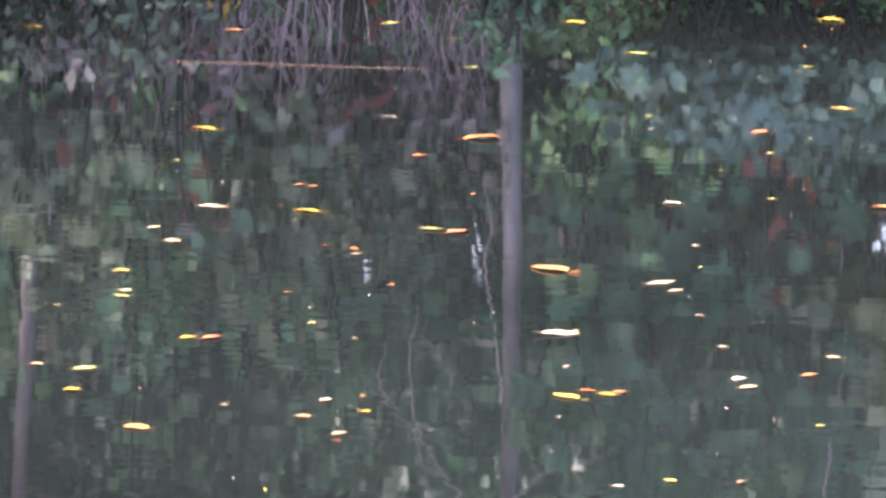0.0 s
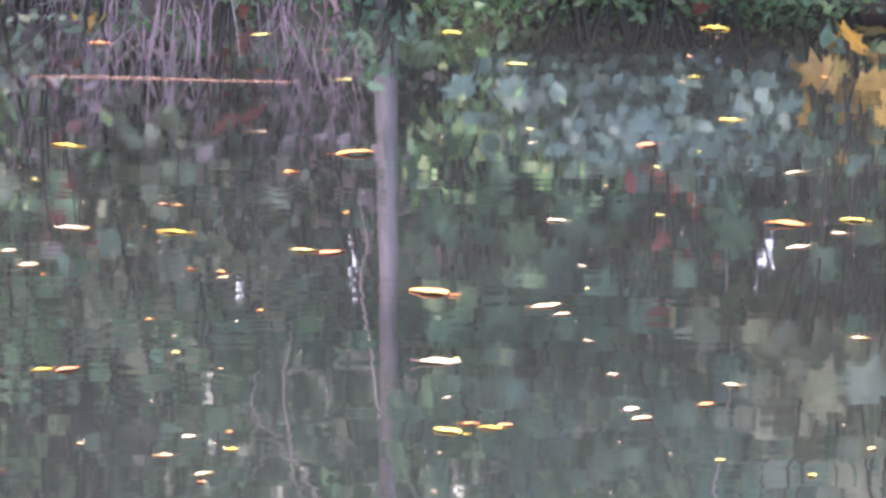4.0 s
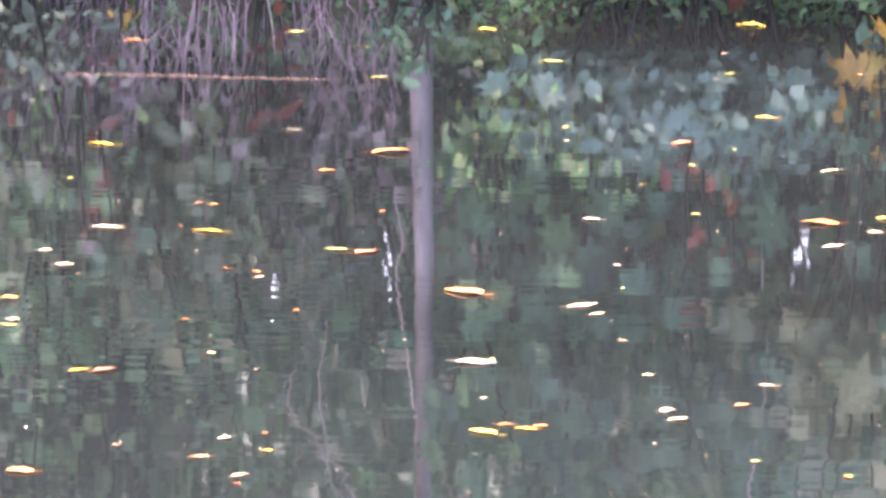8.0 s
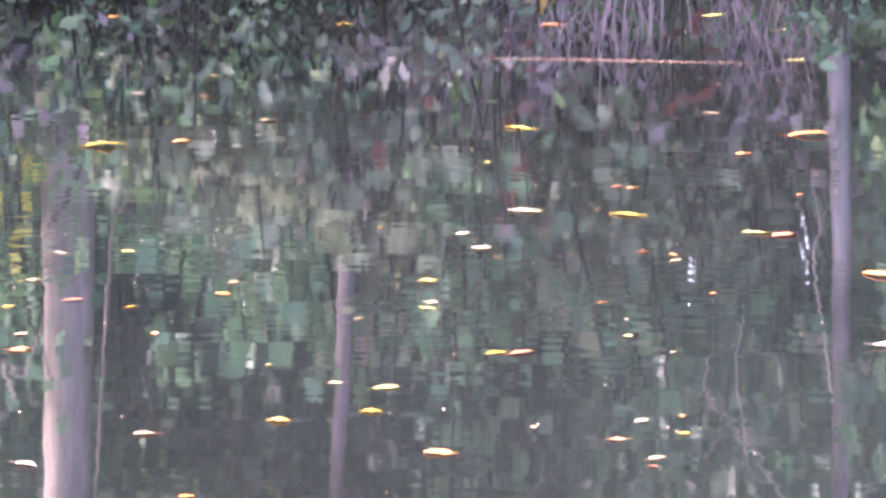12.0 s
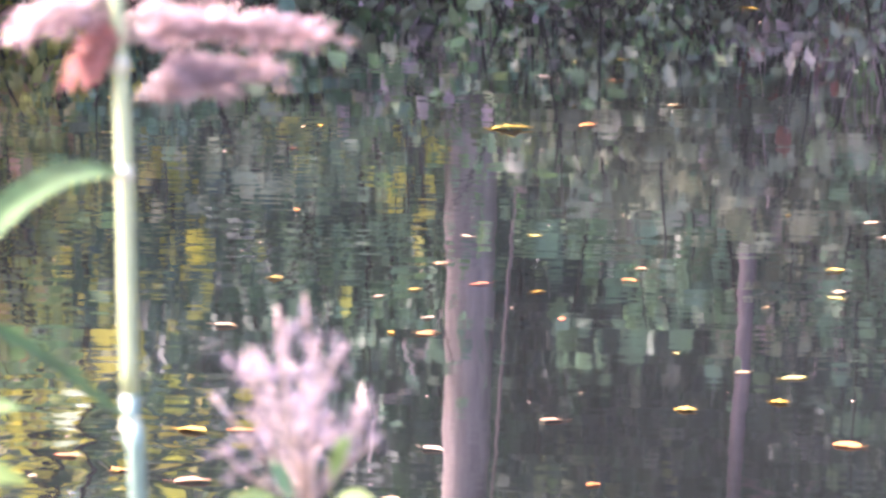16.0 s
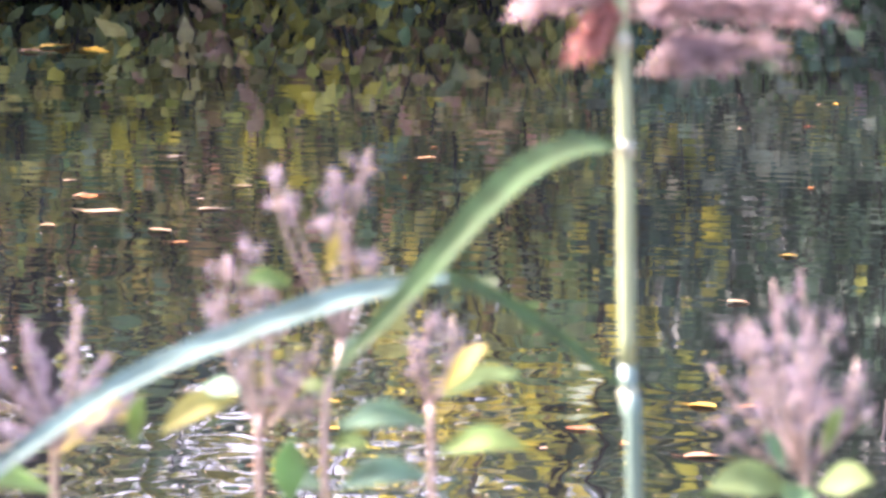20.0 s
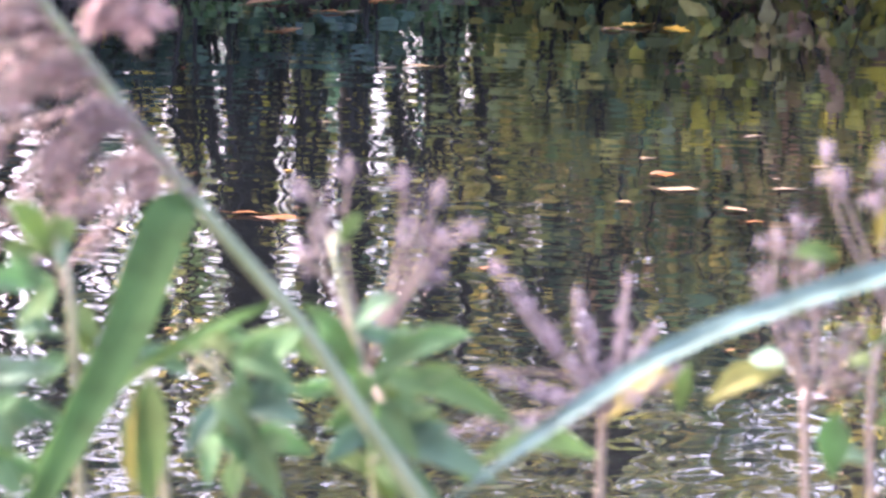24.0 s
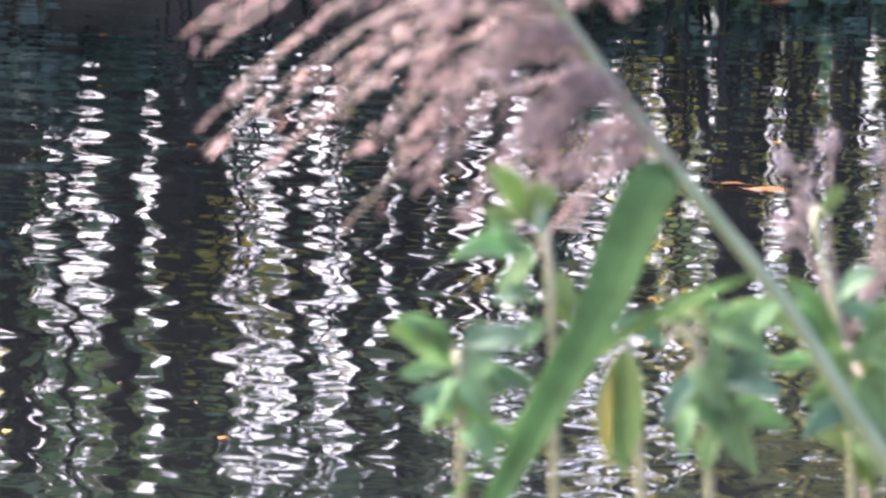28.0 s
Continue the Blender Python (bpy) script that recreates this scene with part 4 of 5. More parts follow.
M_BLADE_BLUE = leaf_material("reed_blade_bluish", [(0.115, 0.2, 0.155), (0.14, 0.23, 0.18)], 0.3, 0.55, 40, shine=0.2)
M_FLUFF = leaf_material("seed_fluff", [(0.19, 0.176, 0.211), (0.242, 0.22, 0.255), (0.29, 0.27, 0.305), (0.16, 0.136, 0.167)], 0.4, 0.8, 90)
M_SEEDSTALK = stalk_material("seed_stalk", (0.177, 0.125, 0.104), (0.260, 0.218, 0.156), 0.7)
M_HERB = leaf_material("herb_leaf", [(0.155, 0.285, 0.125), (0.21, 0.37, 0.17), (0.175, 0.33, 0.15), (0.25, 0.39, 0.165)], 0.6, 0.9, 40, island=False, shine=0.25)
M_HERB_TEAL = leaf_material("herb_leaf_bluish", [(0.14, 0.25, 0.155), (0.17, 0.295, 0.185), (0.15, 0.265, 0.15)], 0.5, 0.7, 40, island=False, shine=0.25)
M_HERB_LIME = leaf_material("herb_leaf_lime", [(0.17, 0.28, 0.085), (0.21, 0.3, 0.115), (0.145, 0.255, 0.09)], 0.5, 0.8, 30, island=False, shine=0.25)
M_HERB_YELLOW = leaf_material("herb_leaf_yellowing", [(0.34, 0.33, 0.07), (0.4, 0.36, 0.1), (0.27, 0.31, 0.08)], 0.45, 0.6, 30, island=False, shine=0.25)
M_REED_NODE = stalk_material("reed_node", (0.2, 0.225, 0.13), (0.27, 0.285, 0.18))
M_REED_LOW = stalk_material("reed_stem_bluish", (0.07, 0.135, 0.095), (0.11, 0.18, 0.13))


def to_ground(p, out=0.06, seed=0):
    """A stem's way down from its lowest point to the soil."""
    p = Vector(p)
    az = math.degrees(math.atan2(-p.x, p.y))
    r = p.xy.length + out
    foot = at(az, r, 0)
    foot.z = ground_z(r, az) - 0.05
    return [foot, foot.lerp(p, 0.45) + Vector((0.02 * math.sin(seed), 0.01, 0))]


def blade(points, width, mat, parent, label="", n=26, face=(0.25, -0.6, 0.75), name="leaf", fold=0.25, tipped=1.0, lens=False):
    """A long leaf: a folded strip that widens, tapers and has two skins."""
    pts = glide(points, n)
    verts, faces = [], []
    for i, p in enumerate(pts):
        d = (pts[min(i + 1, n - 1)] - pts[max(i - 1, 0)]).normalized()
        x = d.cross(Vector(face)).normalized()
        z = x.cross(d)
        s = i / (n - 1)
        w = width / 2 * min(1.0, 0.25 + 4 * s) * (1 - s ** 2.4 * tipped) ** 0.8 + 0.0004
        if lens:
            w = width / 2 * math.sin(math.pi * min(1, 0.03 + s ** 1.05 * 0.97)) ** 1.2 * (1 + 0.06 * (i % 2)) + 0.0003
        for k in (-1, -0.5, 0, 0.5, 1):
            verts.append(p + x * w * k + z * (w * fold * abs(k) + 0.0015 * noise.noise(p * 40 + Vector((k, 0, 0)))))
    for i in range(n - 1):
        for k in range(4):
            a = i * 5 + k
            faces.append((a, a + 1, a + 6, a + 5))
    top = len(verts)
    verts += [Vector(q) + Vector((0, 0, -0.0006)) for q in verts]
    faces += [tuple(j + top for j in q)[::-1] for q in faces[: 4 * (n - 1)]]
    return mesh_object(name, verts, faces, mat, parent, label)


def spikelets(rng, pts, n, size, droop):
    """Places, lengths and directions of the fine husks along one branch of a plume."""
    k = rng.uniform(0.12, 1.0, n)
    idx = np.clip((k * (len(pts) - 1)).astype(int), 0, len(pts) - 2)
    a = np.array([pts[i] for i in idx])
    b = np.array([pts[i + 1] for i in idx])
    fr = (k * (len(pts) - 1) - idx)[:, None]
    d = b - a
    d /= np.linalg.norm(d, axis=1, keepdims=True)
    return a + (b - a) * fr + rng.normal(0, 0.0034, (n, 3)), size * rng.uniform(0.6, 1.3, n), d + rng.normal(0, 0.38, (n, 3)) + np.array(droop)


def plume(seed, tips, roots, mat, parent, density=60, size=0.012, droop=(0, 0, -0.15), label="", sag=0.02):
    """A feathery panicle: fine branches from the stem to their tips, set with husks."""
    rng = np.random.default_rng(seed)
    pieces, P, S, D = [], [], [], []
    for root, tip in zip(roots, tips):
        root, tip = Vector(root), Vector(tip)
        pts = glide([root, root.lerp(tip, 0.5) + Vector((0, 0, sag)), tip], 8)
        pieces.append(tube(pts, [0.0009] * 4 + [0.0006] * 4, 4))
        p, s, d = spikelets(rng, pts, density, size, droop)
        P.append(p), S.append(s), D.append(d)
    P, S, D = np.concatenate(P), np.concatenate(S), np.concatenate(D)
    fat = (SHARD[0] * (1.5, 1, 1), SHARD[1])
    v, f = scatter(fat, P, S, D, rng.normal(0, 1, P.shape))
    ob = fast_mesh("plume", v, f, mat, parent, label)
    ob["kind"] = "stuff"
    v, f = joined(pieces)
    mesh_object("plume_rib", v, f, M_SEEDSTALK, ob)["kind"] = "stuff"
    return ob


# the upright reed
reed = thing("reed", "upright yellow-green reed with a pinkish feathery plume", "reed")
STEM_A = [(-0.827, 2.573, 1.396), (-0.834, 2.583, 1.454), (-0.842, 2.607, 1.612), (-0.846, 2.615, 1.681), (-0.849, 2.619, 1.738), (-0.851, 2.621, 1.80)]
pts = glide(to_ground(STEM_A[0]) + STEM_A, 61)
v, f = tube(pts[:28], [0.0054] * 28, 10)
mesh_object("stem", v, f, M_REED_LOW, reed, "bluish-green lower joint of the stem")
v, f = tube(pts[27:], [0.0053 - 0.0021 * (i / 33) ** 2 for i in range(34)], 10)
mesh_object("stem", v, f, M_REED, reed)
for q in (STEM_A[1], STEM_A[2], STEM_A[3]):
    q = Vector(q)
    v, f = tube([q - Vector((0, 0, 0.006)), q - Vector((0, 0, 0.002)), q + Vector((0, 0, 0.002)), q + Vector((0, 0, 0.006))], [0.005, 0.0064, 0.0064, 0.0048], 10)
    mesh_object("node", v, f, M_REED_NODE, reed)
blade([(-0.843, 2.604, 1.614), (-0.853, 2.557, 1.620), (-0.866, 2.487, 1.618), (-0.885, 2.437, 1.597), (-0.903, 2.398, 1.569), (-0.925, 2.347, 1.535), (-0.945, 2.31, 1.509)], 0.0222, M_BLADE, reed, "arching green blade")
blade([(-0.832, 2.575, 1.459), (-0.868, 2.515, 1.507), (-0.893, 2.478, 1.534), (-0.914, 2.452, 1.549)], 0.0125, M_BLADE, reed, "green lower half of the bent blade", 20, tipped=0.2)
blade([(-0.914, 2.452, 1.549), (-0.962, 2.404, 1.543), (-1.015, 2.328, 1.527), (-1.065, 2.27, 1.504), (-1.098, 2.191, 1.475), (-1.14, 2.139, 1.437)], 0.0175, M_BLADE_BLUE, reed, "long bluish-green blade bent over", 34)
rng = np.random.default_rng(61)


def tuft(seed, root0, root1, ends, n, mat, density, size, parent, sag=0.008, loose=0.006, label=""):
    """One feathery side branch of a plume: n fine branches fanning out towards the ends."""
    r = np.random.default_rng(seed)
    roots = [Vector(root0).lerp(Vector(root1), r.uniform(0, 1)) for i in range(n)]
    tips = []
    for i in range(n):
        e = Vector(ends[i % len(ends)]).lerp(Vector(ends[(i + 1) % len(ends)]), r.uniform(0, 1))
        tips.append(roots[i].lerp(e, r.uniform(0.55, 1.0)) + Vector(r.normal(0, loose, 3)))
    return plume(seed + 1, tips, roots, mat, parent, density, size, (0.1, 0, -0.12), label, sag)


tuft(62, (-0.838, 2.62, 1.660), (-0.818, 2.637, 1.682), ((-0.737, 2.677, 1.679), (-0.775, 2.655, 1.672), (-0.806, 2.636, 1.660)), 13, M_PLUME, 75, 0.011, reed, 0.004, 0.003)
tuft(64, (-0.848, 2.625, 1.694), (-0.846, 2.63, 1.712), ((-0.712, 2.685, 1.700), (-0.74, 2.67, 1.688), (-0.75, 2.665, 1.712)), 10, M_PLUME, 70, 0.011, reed, 0.004, 0.003)
tuft(66, (-0.849, 2.62, 1.72), (-0.85, 2.62, 1.76), ((-0.76, 2.66, 1.74), (-0.8, 2.64, 1.79)), 9, M_PLUME, 90, 0.011, reed, 0.012)
tuft(68, (-0.848, 2.62, 1.697), (-0.849, 2.62, 1.722), ((-0.916, 2.575, 1.701), (-0.93, 2.57, 1.712), (-0.9, 2.58, 1.722)), 7, M_PLUME, 45, 0.01, reed, 0.004, 0.003)
tuft(70, (-0.847, 2.617, 1.688), (-0.848, 2.617, 1.698), ((-0.876, 2.599, 1.668), (-0.866, 2.6, 1.676)), 6, M_PLUME_RED, 90, 0.01, reed, 0.012, 0.003, "dark rusty tuft of the plume")

# the leaning reed with the drooping plume
reed = thing("reed", "leaning green reed with a large drooping pink plume", "reed")
STEM_B = [(-1.203, 2.237, 1.401), (-1.242, 2.23, 1.456), (-1.284, 2.221, 1.518), (-1.35, 2.2, 1.6), (-1.414, 2.175, 1.693), (-1.448, 2.16, 1.745), (-1.475, 2.145, 1.80)]
pts = glide([(-0.80, 2.35, ground_z(2.48, 18.8) - 0.05), (-0.945, 2.295, 0.98), (-1.13, 2.252, 1.29)] + STEM_B, 60)
v, f = tube(pts, [0.0056 - 0.0032 * (i / 59) ** 2 for i in range(60)], 10)
mesh_object("stem", v, f, M_REED, reed)
blade([(-1.347, 2.2, 1.592), (-1.346, 2.175, 1.59), (-1.336, 2.12, 1.556), (-1.329, 2.082, 1.527), (-1.329, 2.025, 1.483), (-1.331, 1.977, 1.442), (-1.335, 1.93, 1.39)], 0.031, M_BLADE_LIT, reed, "broad green blade", face=(0.5, -0.8, 0.35))
blade([(-1.297, 2.217, 1.532), (-1.329, 2.161, 1.514), (-1.356, 2.104, 1.487), (-1.378, 2.059, 1.452), (-1.4, 2.02, 1.41)], 0.0085, M_BLADE_LIT, reed, "narrow pale green blade")
rng = np.random.default_rng(71)
tips, roots = [], []
for i in range(40):
    u = i / 39
    root = Vector((-1.385, 2.188, 1.65)).lerp(Vector((-1.475, 2.145, 1.80)), u)
    reach = rng.uniform(0.4, 1.0)
    roots.append(root)
    drop = 0.62 - 0.45 * u + rng.normal(0, 0.12)
    tips.append(root + Vector((-0.2 * reach, -0.09 * reach + rng.normal(0, 0.015), -0.2 * reach * drop)))
plume(72, tips, roots, M_PLUME, reed, 11, 0.0105, (-0.1, 0, -0.25), "", 0.03)
tips, roots = [], []
for i in range(38):
    root = Vector((-1.34, 2.2, 1.598)).lerp(Vector((-1.43, 2.165, 1.72)), rng.uniform(0, 1))
    reach = rng.uniform(0.35, 1.0)
    roots.append(root)
    tips.append(root + Vector((-0.105 * reach, -0.05 * reach + rng.normal(0, 0.012), (-0.085 + rng.normal(0, 0.02)) * reach)))
plume(73, tips, roots, M_PLUME, reed, 25, 0.0105, (-0.1, 0, -0.3), "", 0.022)
tips = [Vector((-1.375, 2.195, 1.715)) + Vector((rng.uniform(-0.02, 0.02), rng.uniform(-0.01, 0.01), rng.uniform(-0.03, 0.05))) for i in range(7)]
plume(74, tips, [Vector((-1.41, 2.175, 1.69))] * 7, M_PLUME, reed, 60, 0.011, (0.1, 0, 0.1), "", 0.012)


# seeding herbs with fluffy heads
def seed_plant(seed, foot_top, fork, heads, label, fluff=26, radius=0.016, group="seeding herbs on the near bank", spiky=False, start=0.45):
    rng = np.random.default_rng(seed)
    p = thing("seeding_herb", label, "wild herb", group)
    down = to_ground(foot_top, 0.05, seed)
    v, f = tube(glide(down + [foot_top, fork], 24), [0.003 - 0.0009 * i / 23 for i in range(24)], 8)
    mesh_object("stem", v, f, M_SEEDSTALK, p)
    for h in heads:
        h = Vector(h)
        fk = Vector(fork)
        midp = fk.lerp(h, 0.55) + Vector(rng.normal(0, 0.006, 3))
        pts = glide([fk, midp, h], 8)
        v, f = tube(pts, [0.0015 - 0.0001 * i for i in range(8)], 6)
        br = mesh_object("branch", v, f, M_SEEDSTALK, p)
        P, D, S = [], [], []
        twigs = []
        for k in range(fluff):
            t = rng.uniform(0.2, 1.0) if spiky else start + (1 - start) * rng.uniform(0, 1) ** 0.7
            q = pts[0].lerp(pts[7], t) if spiky else pts[min(7, int(t * 7))]
            if spiky:
                c = q + Vector(rng.normal(0, 0.0026, 3)) * (1.2 - 0.6 * t)
            else:
                off = Vector(rng.normal(0, 1, 3)) + Vector((0, 0, 0.5)) + (pts[7] - pts[5]).normalized() * 0.6
                c = q + off.normalized() * radius * rng.uniform(0.35, 1.25)
                twigs.append(tube([q, q.lerp(c, 0.5) + Vector((0, 0, 0.0015)), c], [0.0008, 0.0006, 0.0004], 3))
            m = 6 if spiky else 11
            P.append(np.array(c)[None] + rng.normal(0, 0.0014 if spiky else 0.0021, (m, 3)))
            D.append(rng.normal(0, 1, (m, 3)) + (np.array((pts[7] - pts[4]).normalized()) * 1.6 if spiky else np.array((0, 0, 0.5))))
            S.append(rng.uniform(0.003, 0.007, m))
        fat = (SHARD[0] * (1.1, 1, 1), SHARD[1])
        P = np.concatenate(P)
        v, f = scatter(fat, P, np.concatenate(S), np.concatenate(D), rng.normal(0, 1, P.shape))
        fast_mesh("seed_head", v, f, M_FLUFF, p, "fluffy pinkish-grey seed head")["kind"] = "stuff"
        if twigs:
            v, f = joined(twigs)
            mesh_object("fine_twig", v, f, M_SEEDSTALK, br)["kind"] = "stuff"
    return p


def dome(seed, centre, wide, tall, n):
    rng = np.random.default_rng(seed)
    out = []
    for i in range(n):
        a, u = 2.4 * i, math.sqrt((i + 0.5) / n)
        out.append(Vector(centre) + Vector((math.cos(a) * u * wide / 2, math.sin(a) * u * wide / 2, tall * (0.5 - 0.85 * u * u) + rng.normal(0, 0.009))))
    return out


def herb_leaf(parent, base, tip, width, mat, sag=0.0, label=""):
    base, tip = Vector(base), Vector(tip)
    m = base.lerp(tip, 0.5) + Vector((0, 0, 0.18 * (tip - base).length + sag))
    return blade([base, m, tip], width, mat, parent, label, 15, (0.2, -0.75, 0.6), lens=True)


def leafage(parent, leaves):
    for base, tip, width, mat in leaves:
        herb_leaf(parent, base, tip, width, mat, -0.004)


LEAVES_A = (
    ((-0.719, 2.554, 1.403), (-0.766, 2.523, 1.409), 0.024, M_HERB_LIME),
    ((-0.701, 2.558, 1.405), (-0.664, 2.548, 1.414), 0.022, M_HERB_LIME),
    ((-0.708, 2.557, 1.404), (-0.715, 2.532, 1.395), 0.022, M_HERB),
    ((-0.723, 2.556, 1.417), (-0.733, 2.538, 1.445), 0.009, M_HERB_TEAL),
    ((-0.699, 2.564, 1.428), (-0.685, 2.552, 1.46), 0.009, M_HERB_LIME))
LEAVES_C = (
    ((-0.954, 2.529, 1.44), (-1.003, 2.491, 1.442), 0.018, M_HERB_TEAL),
    ((-0.952, 2.522, 1.407), (-0.999, 2.484, 1.404), 0.019, M_HERB_TEAL),
    ((-0.946, 2.527, 1.422), (-0.886, 2.527, 1.428), 0.018, M_HERB_LIME),
    ((-0.945, 2.536, 1.461), (-0.912, 2.531, 1.493), 0.013, M_HERB_YELLOW),
    ((-0.945, 2.535, 1.458), (-0.892, 2.534, 1.474), 0.013, M_HERB_LIME))
LEAVES_G = (
    ((-1.028, 2.478, 1.537), (-1.049, 2.449, 1.542), 0.014, M_HERB_LIME),
    ((-1.057, 2.454, 1.466), (-1.094, 2.414, 1.448), 0.018, M_HERB_YELLOW),
    ((-1.022, 2.452, 1.398), (-1.016, 2.443, 1.444), 0.021, M_HERB),
    ((-1.005, 2.487, 1.544), (-0.993, 2.475, 1.571), 0.008, M_HERB_YELLOW),
    ((-1.117, 2.424, 1.438), (-1.105, 2.414, 1.473), 0.011, M_HERB_LIME),
    ((-1.077, 2.447, 1.473), (-1.048, 2.437, 1.473), 0.013, M_HERB_TEAL))
a = seed_plant(81, (-0.719, 2.596, 1.385), (-0.72, 2.6, 1.405), dome(82, (-0.735, 2.61, 1.484), 0.118, 0.08, 22) + dome(88, (-0.731, 2.608, 1.462), 0.05, 0.05, 4), "tall seeding herb with a dense dome of pinkish fluff", 8, 0.0095)
leafage(a, LEAVES_A)
b = seed_plant(83, (-1.036, 2.56, 1.373), (-1.033, 2.59, 1.48), [(-1.079, 2.585, 1.598), (-1.04, 2.599, 1.594), (-1.018, 2.609, 1.608), (-1.05, 2.6, 1.56), (-1.075, 2.59, 1.575), (-1.035, 2.6, 1.545), (-1.012, 2.6, 1.54)], "slender seeding herb with sparse forked fluffy tops", 9, 0.011, start=0.8)
g = seed_plant(84, (-1.08, 2.555, 1.373), (-1.082, 2.565, 1.42), [(-1.105, 2.564, 1.54), (-1.09, 2.57, 1.52), (-1.115, 2.56, 1.505), (-1.092, 2.57, 1.55), (-1.1, 2.57, 1.485), (-1.075, 2.57, 1.49), (-1.06, 2.57, 1.46), (-1.045, 2.57, 1.475), (-1.05, 2.57, 1.44)], "seeding herb with loose pinkish fluff", 12, 0.013, start=0.6)
leafage(g, LEAVES_G)
c = seed_plant(85, (-0.984, 2.629, 1.361), (-0.99, 2.643, 1.43), [(-0.977, 2.657, 1.488), (-0.99, 2.65, 1.48), (-0.968, 2.65, 1.472), (-1.005, 2.65, 1.465)], "short seeding herb with yellowing leaves", 11, 0.012)
leafage(c, LEAVES_C)
d = seed_plant(86, (-1.175, 2.43, 1.382), (-1.163, 2.418, 1.437), [(-1.24, 2.405, 1.532), (-1.187, 2.42, 1.516), (-1.156, 2.434, 1.524), (-1.23, 2.375, 1.466), (-1.25, 2.35, 1.426), (-1.142, 2.445, 1.49), (-1.217, 2.405, 1.506), (-1.205, 2.40, 1.45), (-1.12, 2.44, 1.465)], "seeding herb with long spiky mauve spikes", 44, 0.012, spiky=True)
for base, tip, mat in (((-1.185, 2.45, 1.42), (-1.11, 2.43, 1.455), M_HERB_YELLOW), ((-1.183, 2.445, 1.4), (-1.25, 2.4, 1.4), M_HERB)):
    herb_leaf(d, base, tip, 0.018, mat)
e = seed_plant(87, (-1.313, 2.4, 1.358), (-1.334, 2.411, 1.454), [(-1.382, 2.409, 1.58), (-1.353, 2.426, 1.593), (-1.322, 2.441, 1.587), (-1.297, 2.452, 1.579), (-1.271, 2.46, 1.549), (-1.296, 2.447, 1.542), (-1.31, 2.44, 1.555), (-1.375, 2.41, 1.55), (-1.305, 2.44, 1.52), (-1.385, 2.41, 1.53)], "tall seeding herb with spreading pinkish-grey fluff", 10, 0.013, start=0.72)

for plant, low, high, turn in ((b, (-1.036, 2.56, 1.375), (-1.033, 2.59, 1.5), 0.0), (e, (-1.313, 2.4, 1.37), (-1.334, 2.411, 1.46), 2.0)):
    for i in range(4):
        q = Vector(low).lerp(Vector(high), (i + 0.4) / 5)
        side = 1 if i % 2 else -1
        tip = q + Vector((side * (0.035 - 0.004 * i), -0.012 * math.sin(turn + 2 * i), 0.012 - 0.012 * math.cos(turn + i)))
        herb_leaf(plant, q, tip, 0.011, M_HERB_LIME if (i + int(turn)) % 3 else M_HERB_TEAL)

# leafy green herbs below the leaning reed
LEAVES_RIGHT = (
    ((-1.308, 2.337, 1.493), (-1.273, 2.337, 1.518), 0.015, M_HERB_TEAL),
    ((-1.296, 2.337, 1.462), (-1.229, 2.354, 1.494), 0.019, M_HERB),
    ((-1.292, 2.338, 1.459), (-1.198, 2.356, 1.436), 0.020, M_HERB_LIME),
    ((-1.295, 2.336, 1.459), (-1.366, 2.283, 1.495), 0.018, M_HERB),
    ((-1.294, 2.334, 1.443), (-1.313, 2.304, 1.461), 0.019, M_HERB),
    ((-1.291, 2.336, 1.448), (-1.255, 2.324, 1.415), 0.019, M_HERB),
    ((-1.289, 2.331, 1.421), (-1.208, 2.344, 1.4), 0.022, M_HERB_TEAL),
    ((-1.289, 2.332, 1.423), (-1.245, 2.337, 1.448), 0.013, M_HERB),
    ((-1.289, 2.328, 1.409), (-1.252, 2.319, 1.386), 0.015, M_HERB_LIME),
    ((-1.318, 2.342, 1.548), (-1.297, 2.334, 1.57), 0.010, M_HERB_LIME),
    ((-1.291, 2.332, 1.43), (-1.308, 2.297, 1.413), 0.016, M_HERB_TEAL))
LEAVES_MIDDLE = (
    ((-1.32, 2.193, 1.499), (-1.274, 2.193, 1.487), 0.017, M_HERB),
    ((-1.313, 2.191, 1.468), (-1.266, 2.192, 1.463), 0.019, M_HERB_TEAL),
    ((-1.324, 2.181, 1.455), (-1.315, 2.156, 1.425), 0.015, M_HERB),
    ((-1.321, 2.187, 1.472), (-1.328, 2.153, 1.442), 0.014, M_HERB_TEAL),
    ((-1.31, 2.188, 1.451), (-1.274, 2.176, 1.416), 0.022, M_HERB),
    ((-1.34, 2.18, 1.489), (-1.358, 2.149, 1.507), 0.014, M_HERB_TEAL),
    ((-1.298, 2.203, 1.488), (-1.27, 2.201, 1.519), 0.014, M_HERB),
    ((-1.327, 2.184, 1.475), (-1.289, 2.176, 1.45), 0.017, M_HERB),
    ((-1.338, 2.187, 1.516), (-1.307, 2.178, 1.502), 0.013, M_HERB_LIME),
    ((-1.341, 2.182, 1.503), (-1.296, 2.186, 1.514), 0.012, M_HERB))
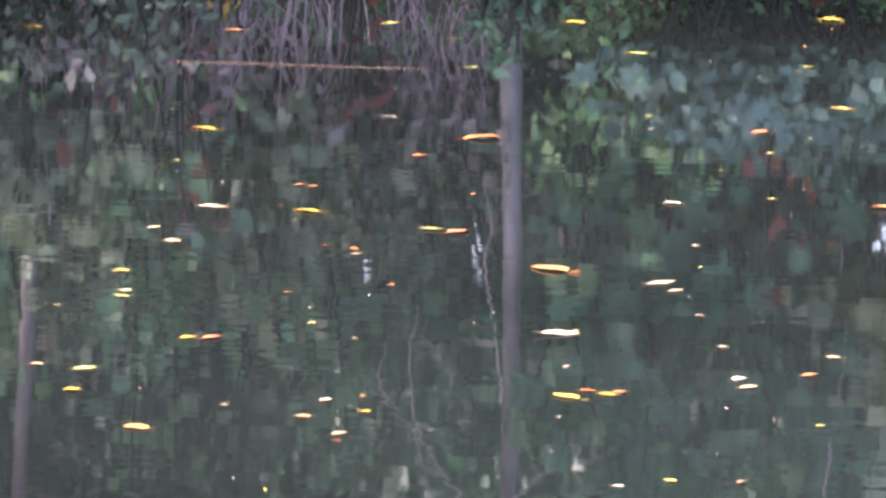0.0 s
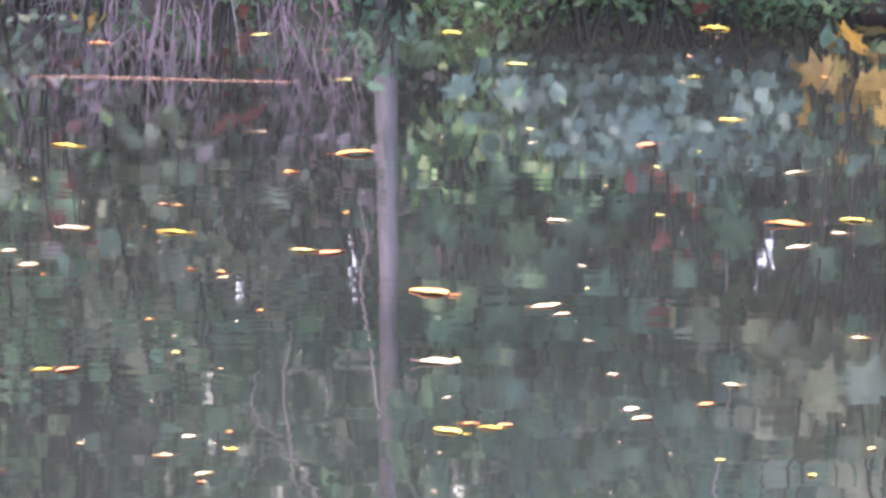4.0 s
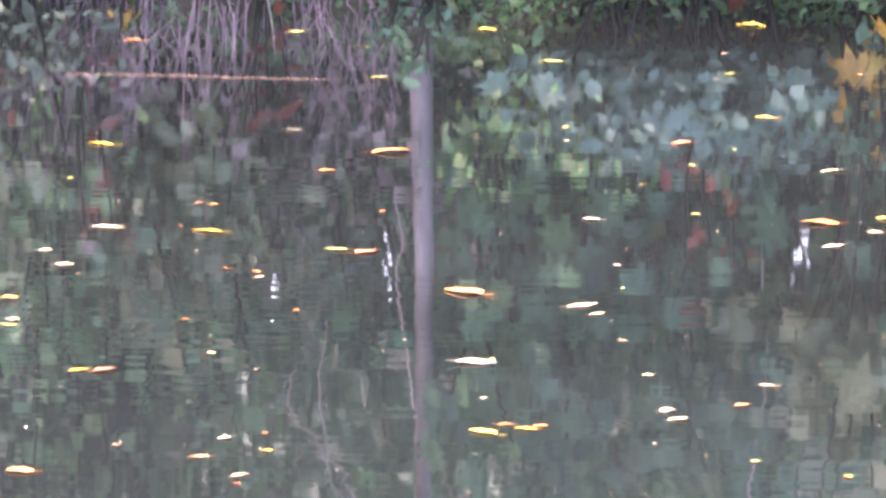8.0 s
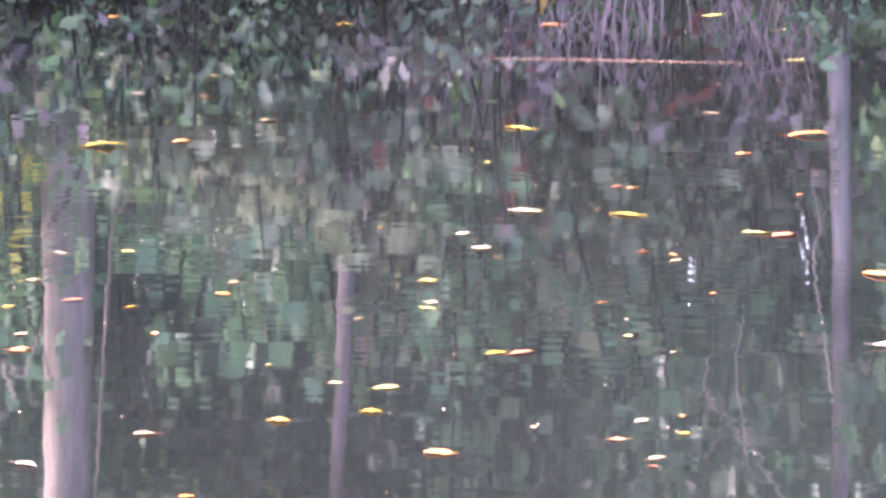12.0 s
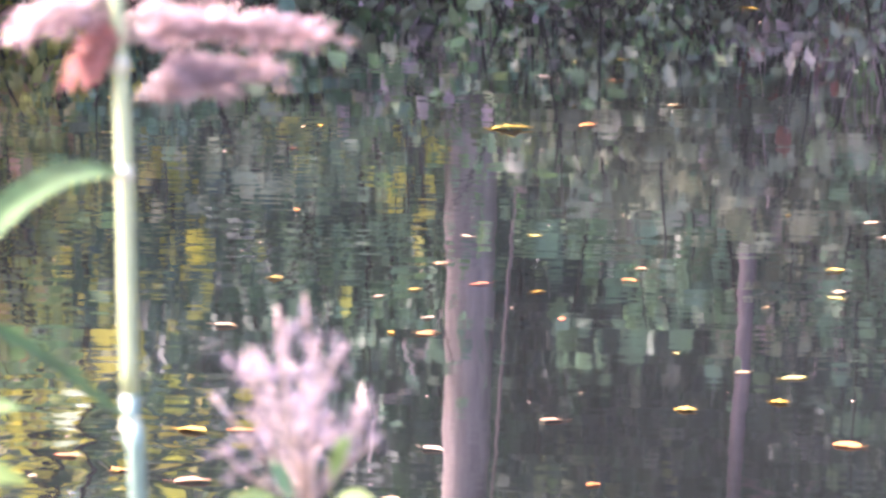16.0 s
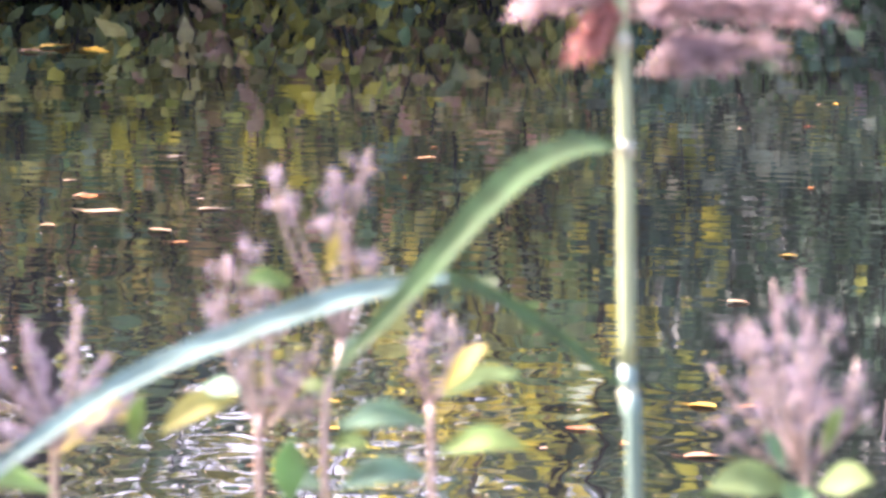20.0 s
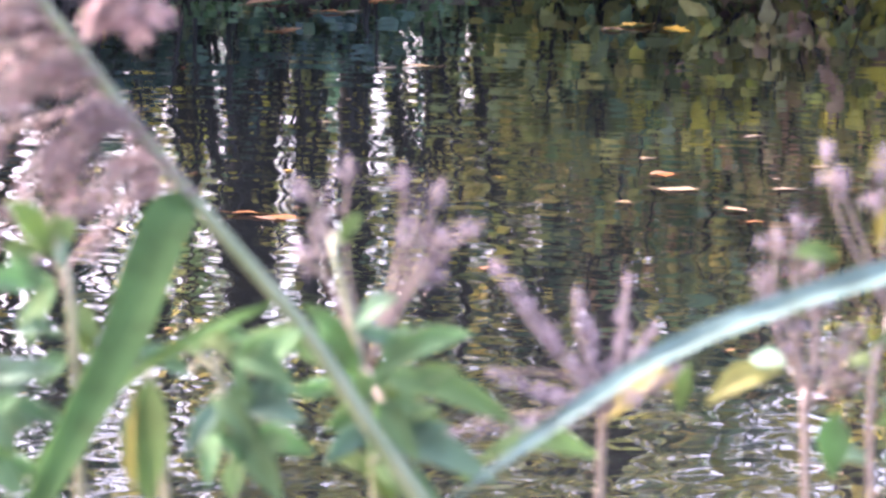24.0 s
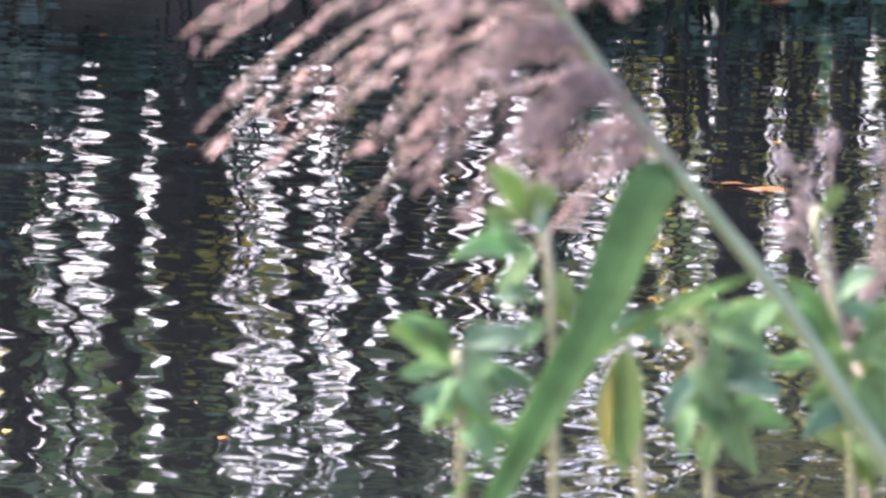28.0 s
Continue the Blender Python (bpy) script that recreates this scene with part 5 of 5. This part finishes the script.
LEAVES_LEFT = (
    ((-1.407, 2.045, 1.492), (-1.432, 2.01, 1.517), 0.017, M_HERB),
    ((-1.407, 2.045, 1.489), (-1.357, 2.057, 1.514), 0.017, M_HERB_TEAL),
    ((-1.407, 2.045, 1.489), (-1.375, 2.035, 1.465), 0.020, M_HERB),
    ((-1.406, 2.044, 1.486), (-1.407, 2.012, 1.456), 0.016, M_HERB),
    ((-1.405, 2.049, 1.502), (-1.364, 2.052, 1.508), 0.014, M_HERB_TEAL),
    ((-1.408, 2.046, 1.499), (-1.429, 2.013, 1.523), 0.013, M_HERB),
    ((-1.404, 2.044, 1.479), (-1.367, 2.043, 1.479), 0.016, M_HERB),
    ((-1.402, 2.042, 1.466), (-1.417, 2.011, 1.477), 0.014, M_HERB_TEAL),
    ((-1.401, 2.04, 1.453), (-1.369, 2.033, 1.44), 0.016, M_HERB))
LEAVES_BEHIND = (
    ((-1.377, 2.089, 1.557), (-1.41, 2.045, 1.556), 0.017, M_HERB),
    ((-1.372, 2.09, 1.543), (-1.344, 2.08, 1.528), 0.015, M_HERB_LIME),
    ((-1.378, 2.094, 1.583), (-1.364, 2.076, 1.569), 0.012, M_HERB_TEAL),
    ((-1.378, 2.091, 1.573), (-1.396, 2.063, 1.61), 0.017, M_HERB_LIME),
    ((-1.369, 2.086, 1.516), (-1.371, 2.057, 1.5), 0.014, M_HERB),
    ((-1.372, 2.087, 1.529), (-1.388, 2.054, 1.53), 0.013, M_HERB_TEAL))
M_HERB_STEM = stalk_material("herb_stem", (0.16, 0.19, 0.08), (0.26, 0.25, 0.14))


def leafy_herb(seed, top, foot_top, leaves, label):
    p = thing("leafy_herb", label, "wild herb", "leafy herbs on the near bank")
    pts = glide(to_ground(foot_top, 0.05, seed) + [foot_top, top], 30)
    v, f = tube(pts, [0.0036 - 0.0016 * i / 29 for i in range(30)], 8)
    mesh_object("stem", v, f, M_HERB_STEM, p)
    r = random.Random(seed)
    for base, tip, width, mat in leaves:
        base, tip = Vector(base), Vector(tip)
        near = min(pts, key=lambda q: (q - base).length)
        if (near - base).length > 0.004:
            v, f = tube(glide([near, near.lerp(base, 0.5) + Vector((0, 0, 0.004)), base], 6), [0.0011] * 6, 5)
            mesh_object("leaf_stalk", v, f, M_HERB_STEM, p)
        way = tip - base
        middle = base.lerp(tip, 0.5) + Vector((0, 0, 0.12 * way.length))
        blade([base, middle, tip], width * 0.9, mat, p, "", 17, (r.uniform(-0.3, 0.4), r.uniform(-1, -0.7), r.uniform(0.1, 0.6)), "leaf", 0.3, lens=True)
        side = way.cross(Vector((0, -1, 0.2))).normalized()
        if width > 0.014:
            other = base + way * r.uniform(0.55, 0.8) + side * way.length * r.choice((-1, 1)) * r.uniform(0.35, 0.6) + Vector((0, 0.02, -0.01))
            blade([base, base.lerp(other, 0.5) + Vector((0, 0, 0.1 * way.length)), other], width * 0.75, mat, p, "", 13, (r.uniform(-0.4, 0.4), -0.8, r.uniform(0.1, 0.6)), "leaf", 0.3, lens=True)
        if width > 0.016:
            for k in (-1, 1):
                lobe = base.lerp(tip, 0.4) + side * k * width * 1.25 + way * 0.12
                blade([base.lerp(tip, 0.15), base.lerp(lobe, 0.62), lobe], width * 0.6, mat, p, "", 11, (0.1, -0.9, 0.3), "leaf_lobe", 0.3, lens=True)
    return p


leafy_herb(91, (-1.328, 2.349, 1.551), (-1.29, 2.333, 1.38), LEAVES_RIGHT, "leafy green herb with lobed lance-shaped leaves")
leafy_herb(92, (-1.344, 2.194, 1.511), (-1.313, 2.187, 1.406), LEAVES_MIDDLE, "leafy green herb with lance-shaped leaves")
leafy_herb(93, (-1.413, 2.055, 1.497), (-1.402, 2.044, 1.426), LEAVES_LEFT, "leafy green herb with broad leaves")
leafy_herb(94, (-1.374, 2.085, 1.586), (-1.356, 2.074, 1.478), LEAVES_BEHIND, "leafy herb standing behind a broad reed blade")
y = thing("leafy_herb", "herb with a large drooping yellow-green leaf", "wild herb", "leafy herbs on the near bank")
v, f = tube(glide(to_ground((-1.34, 2.15, 1.40), 0.05, 95) + [(-1.34, 2.15, 1.40), (-1.342, 2.137, 1.497)], 20), [0.003] * 20, 8)
mesh_object("stem", v, f, M_HERB_STEM, y)
blade([(-1.342, 2.136, 1.497), (-1.338, 2.126, 1.463), (-1.332, 2.116, 1.42)], 0.031, M_HERB_LIME, y, "drooping yellow-green leaf", 16, (0, -1, 0.2), lens=True)
blade([(-1.349, 2.132, 1.49), (-1.349, 2.121, 1.458), (-1.34, 2.112, 1.425)], 0.009, M_HERB_YELLOW, y, "withered cream rim of the leaf", 16, (0, -1, 0.2), "leaf_rim", lens=True)
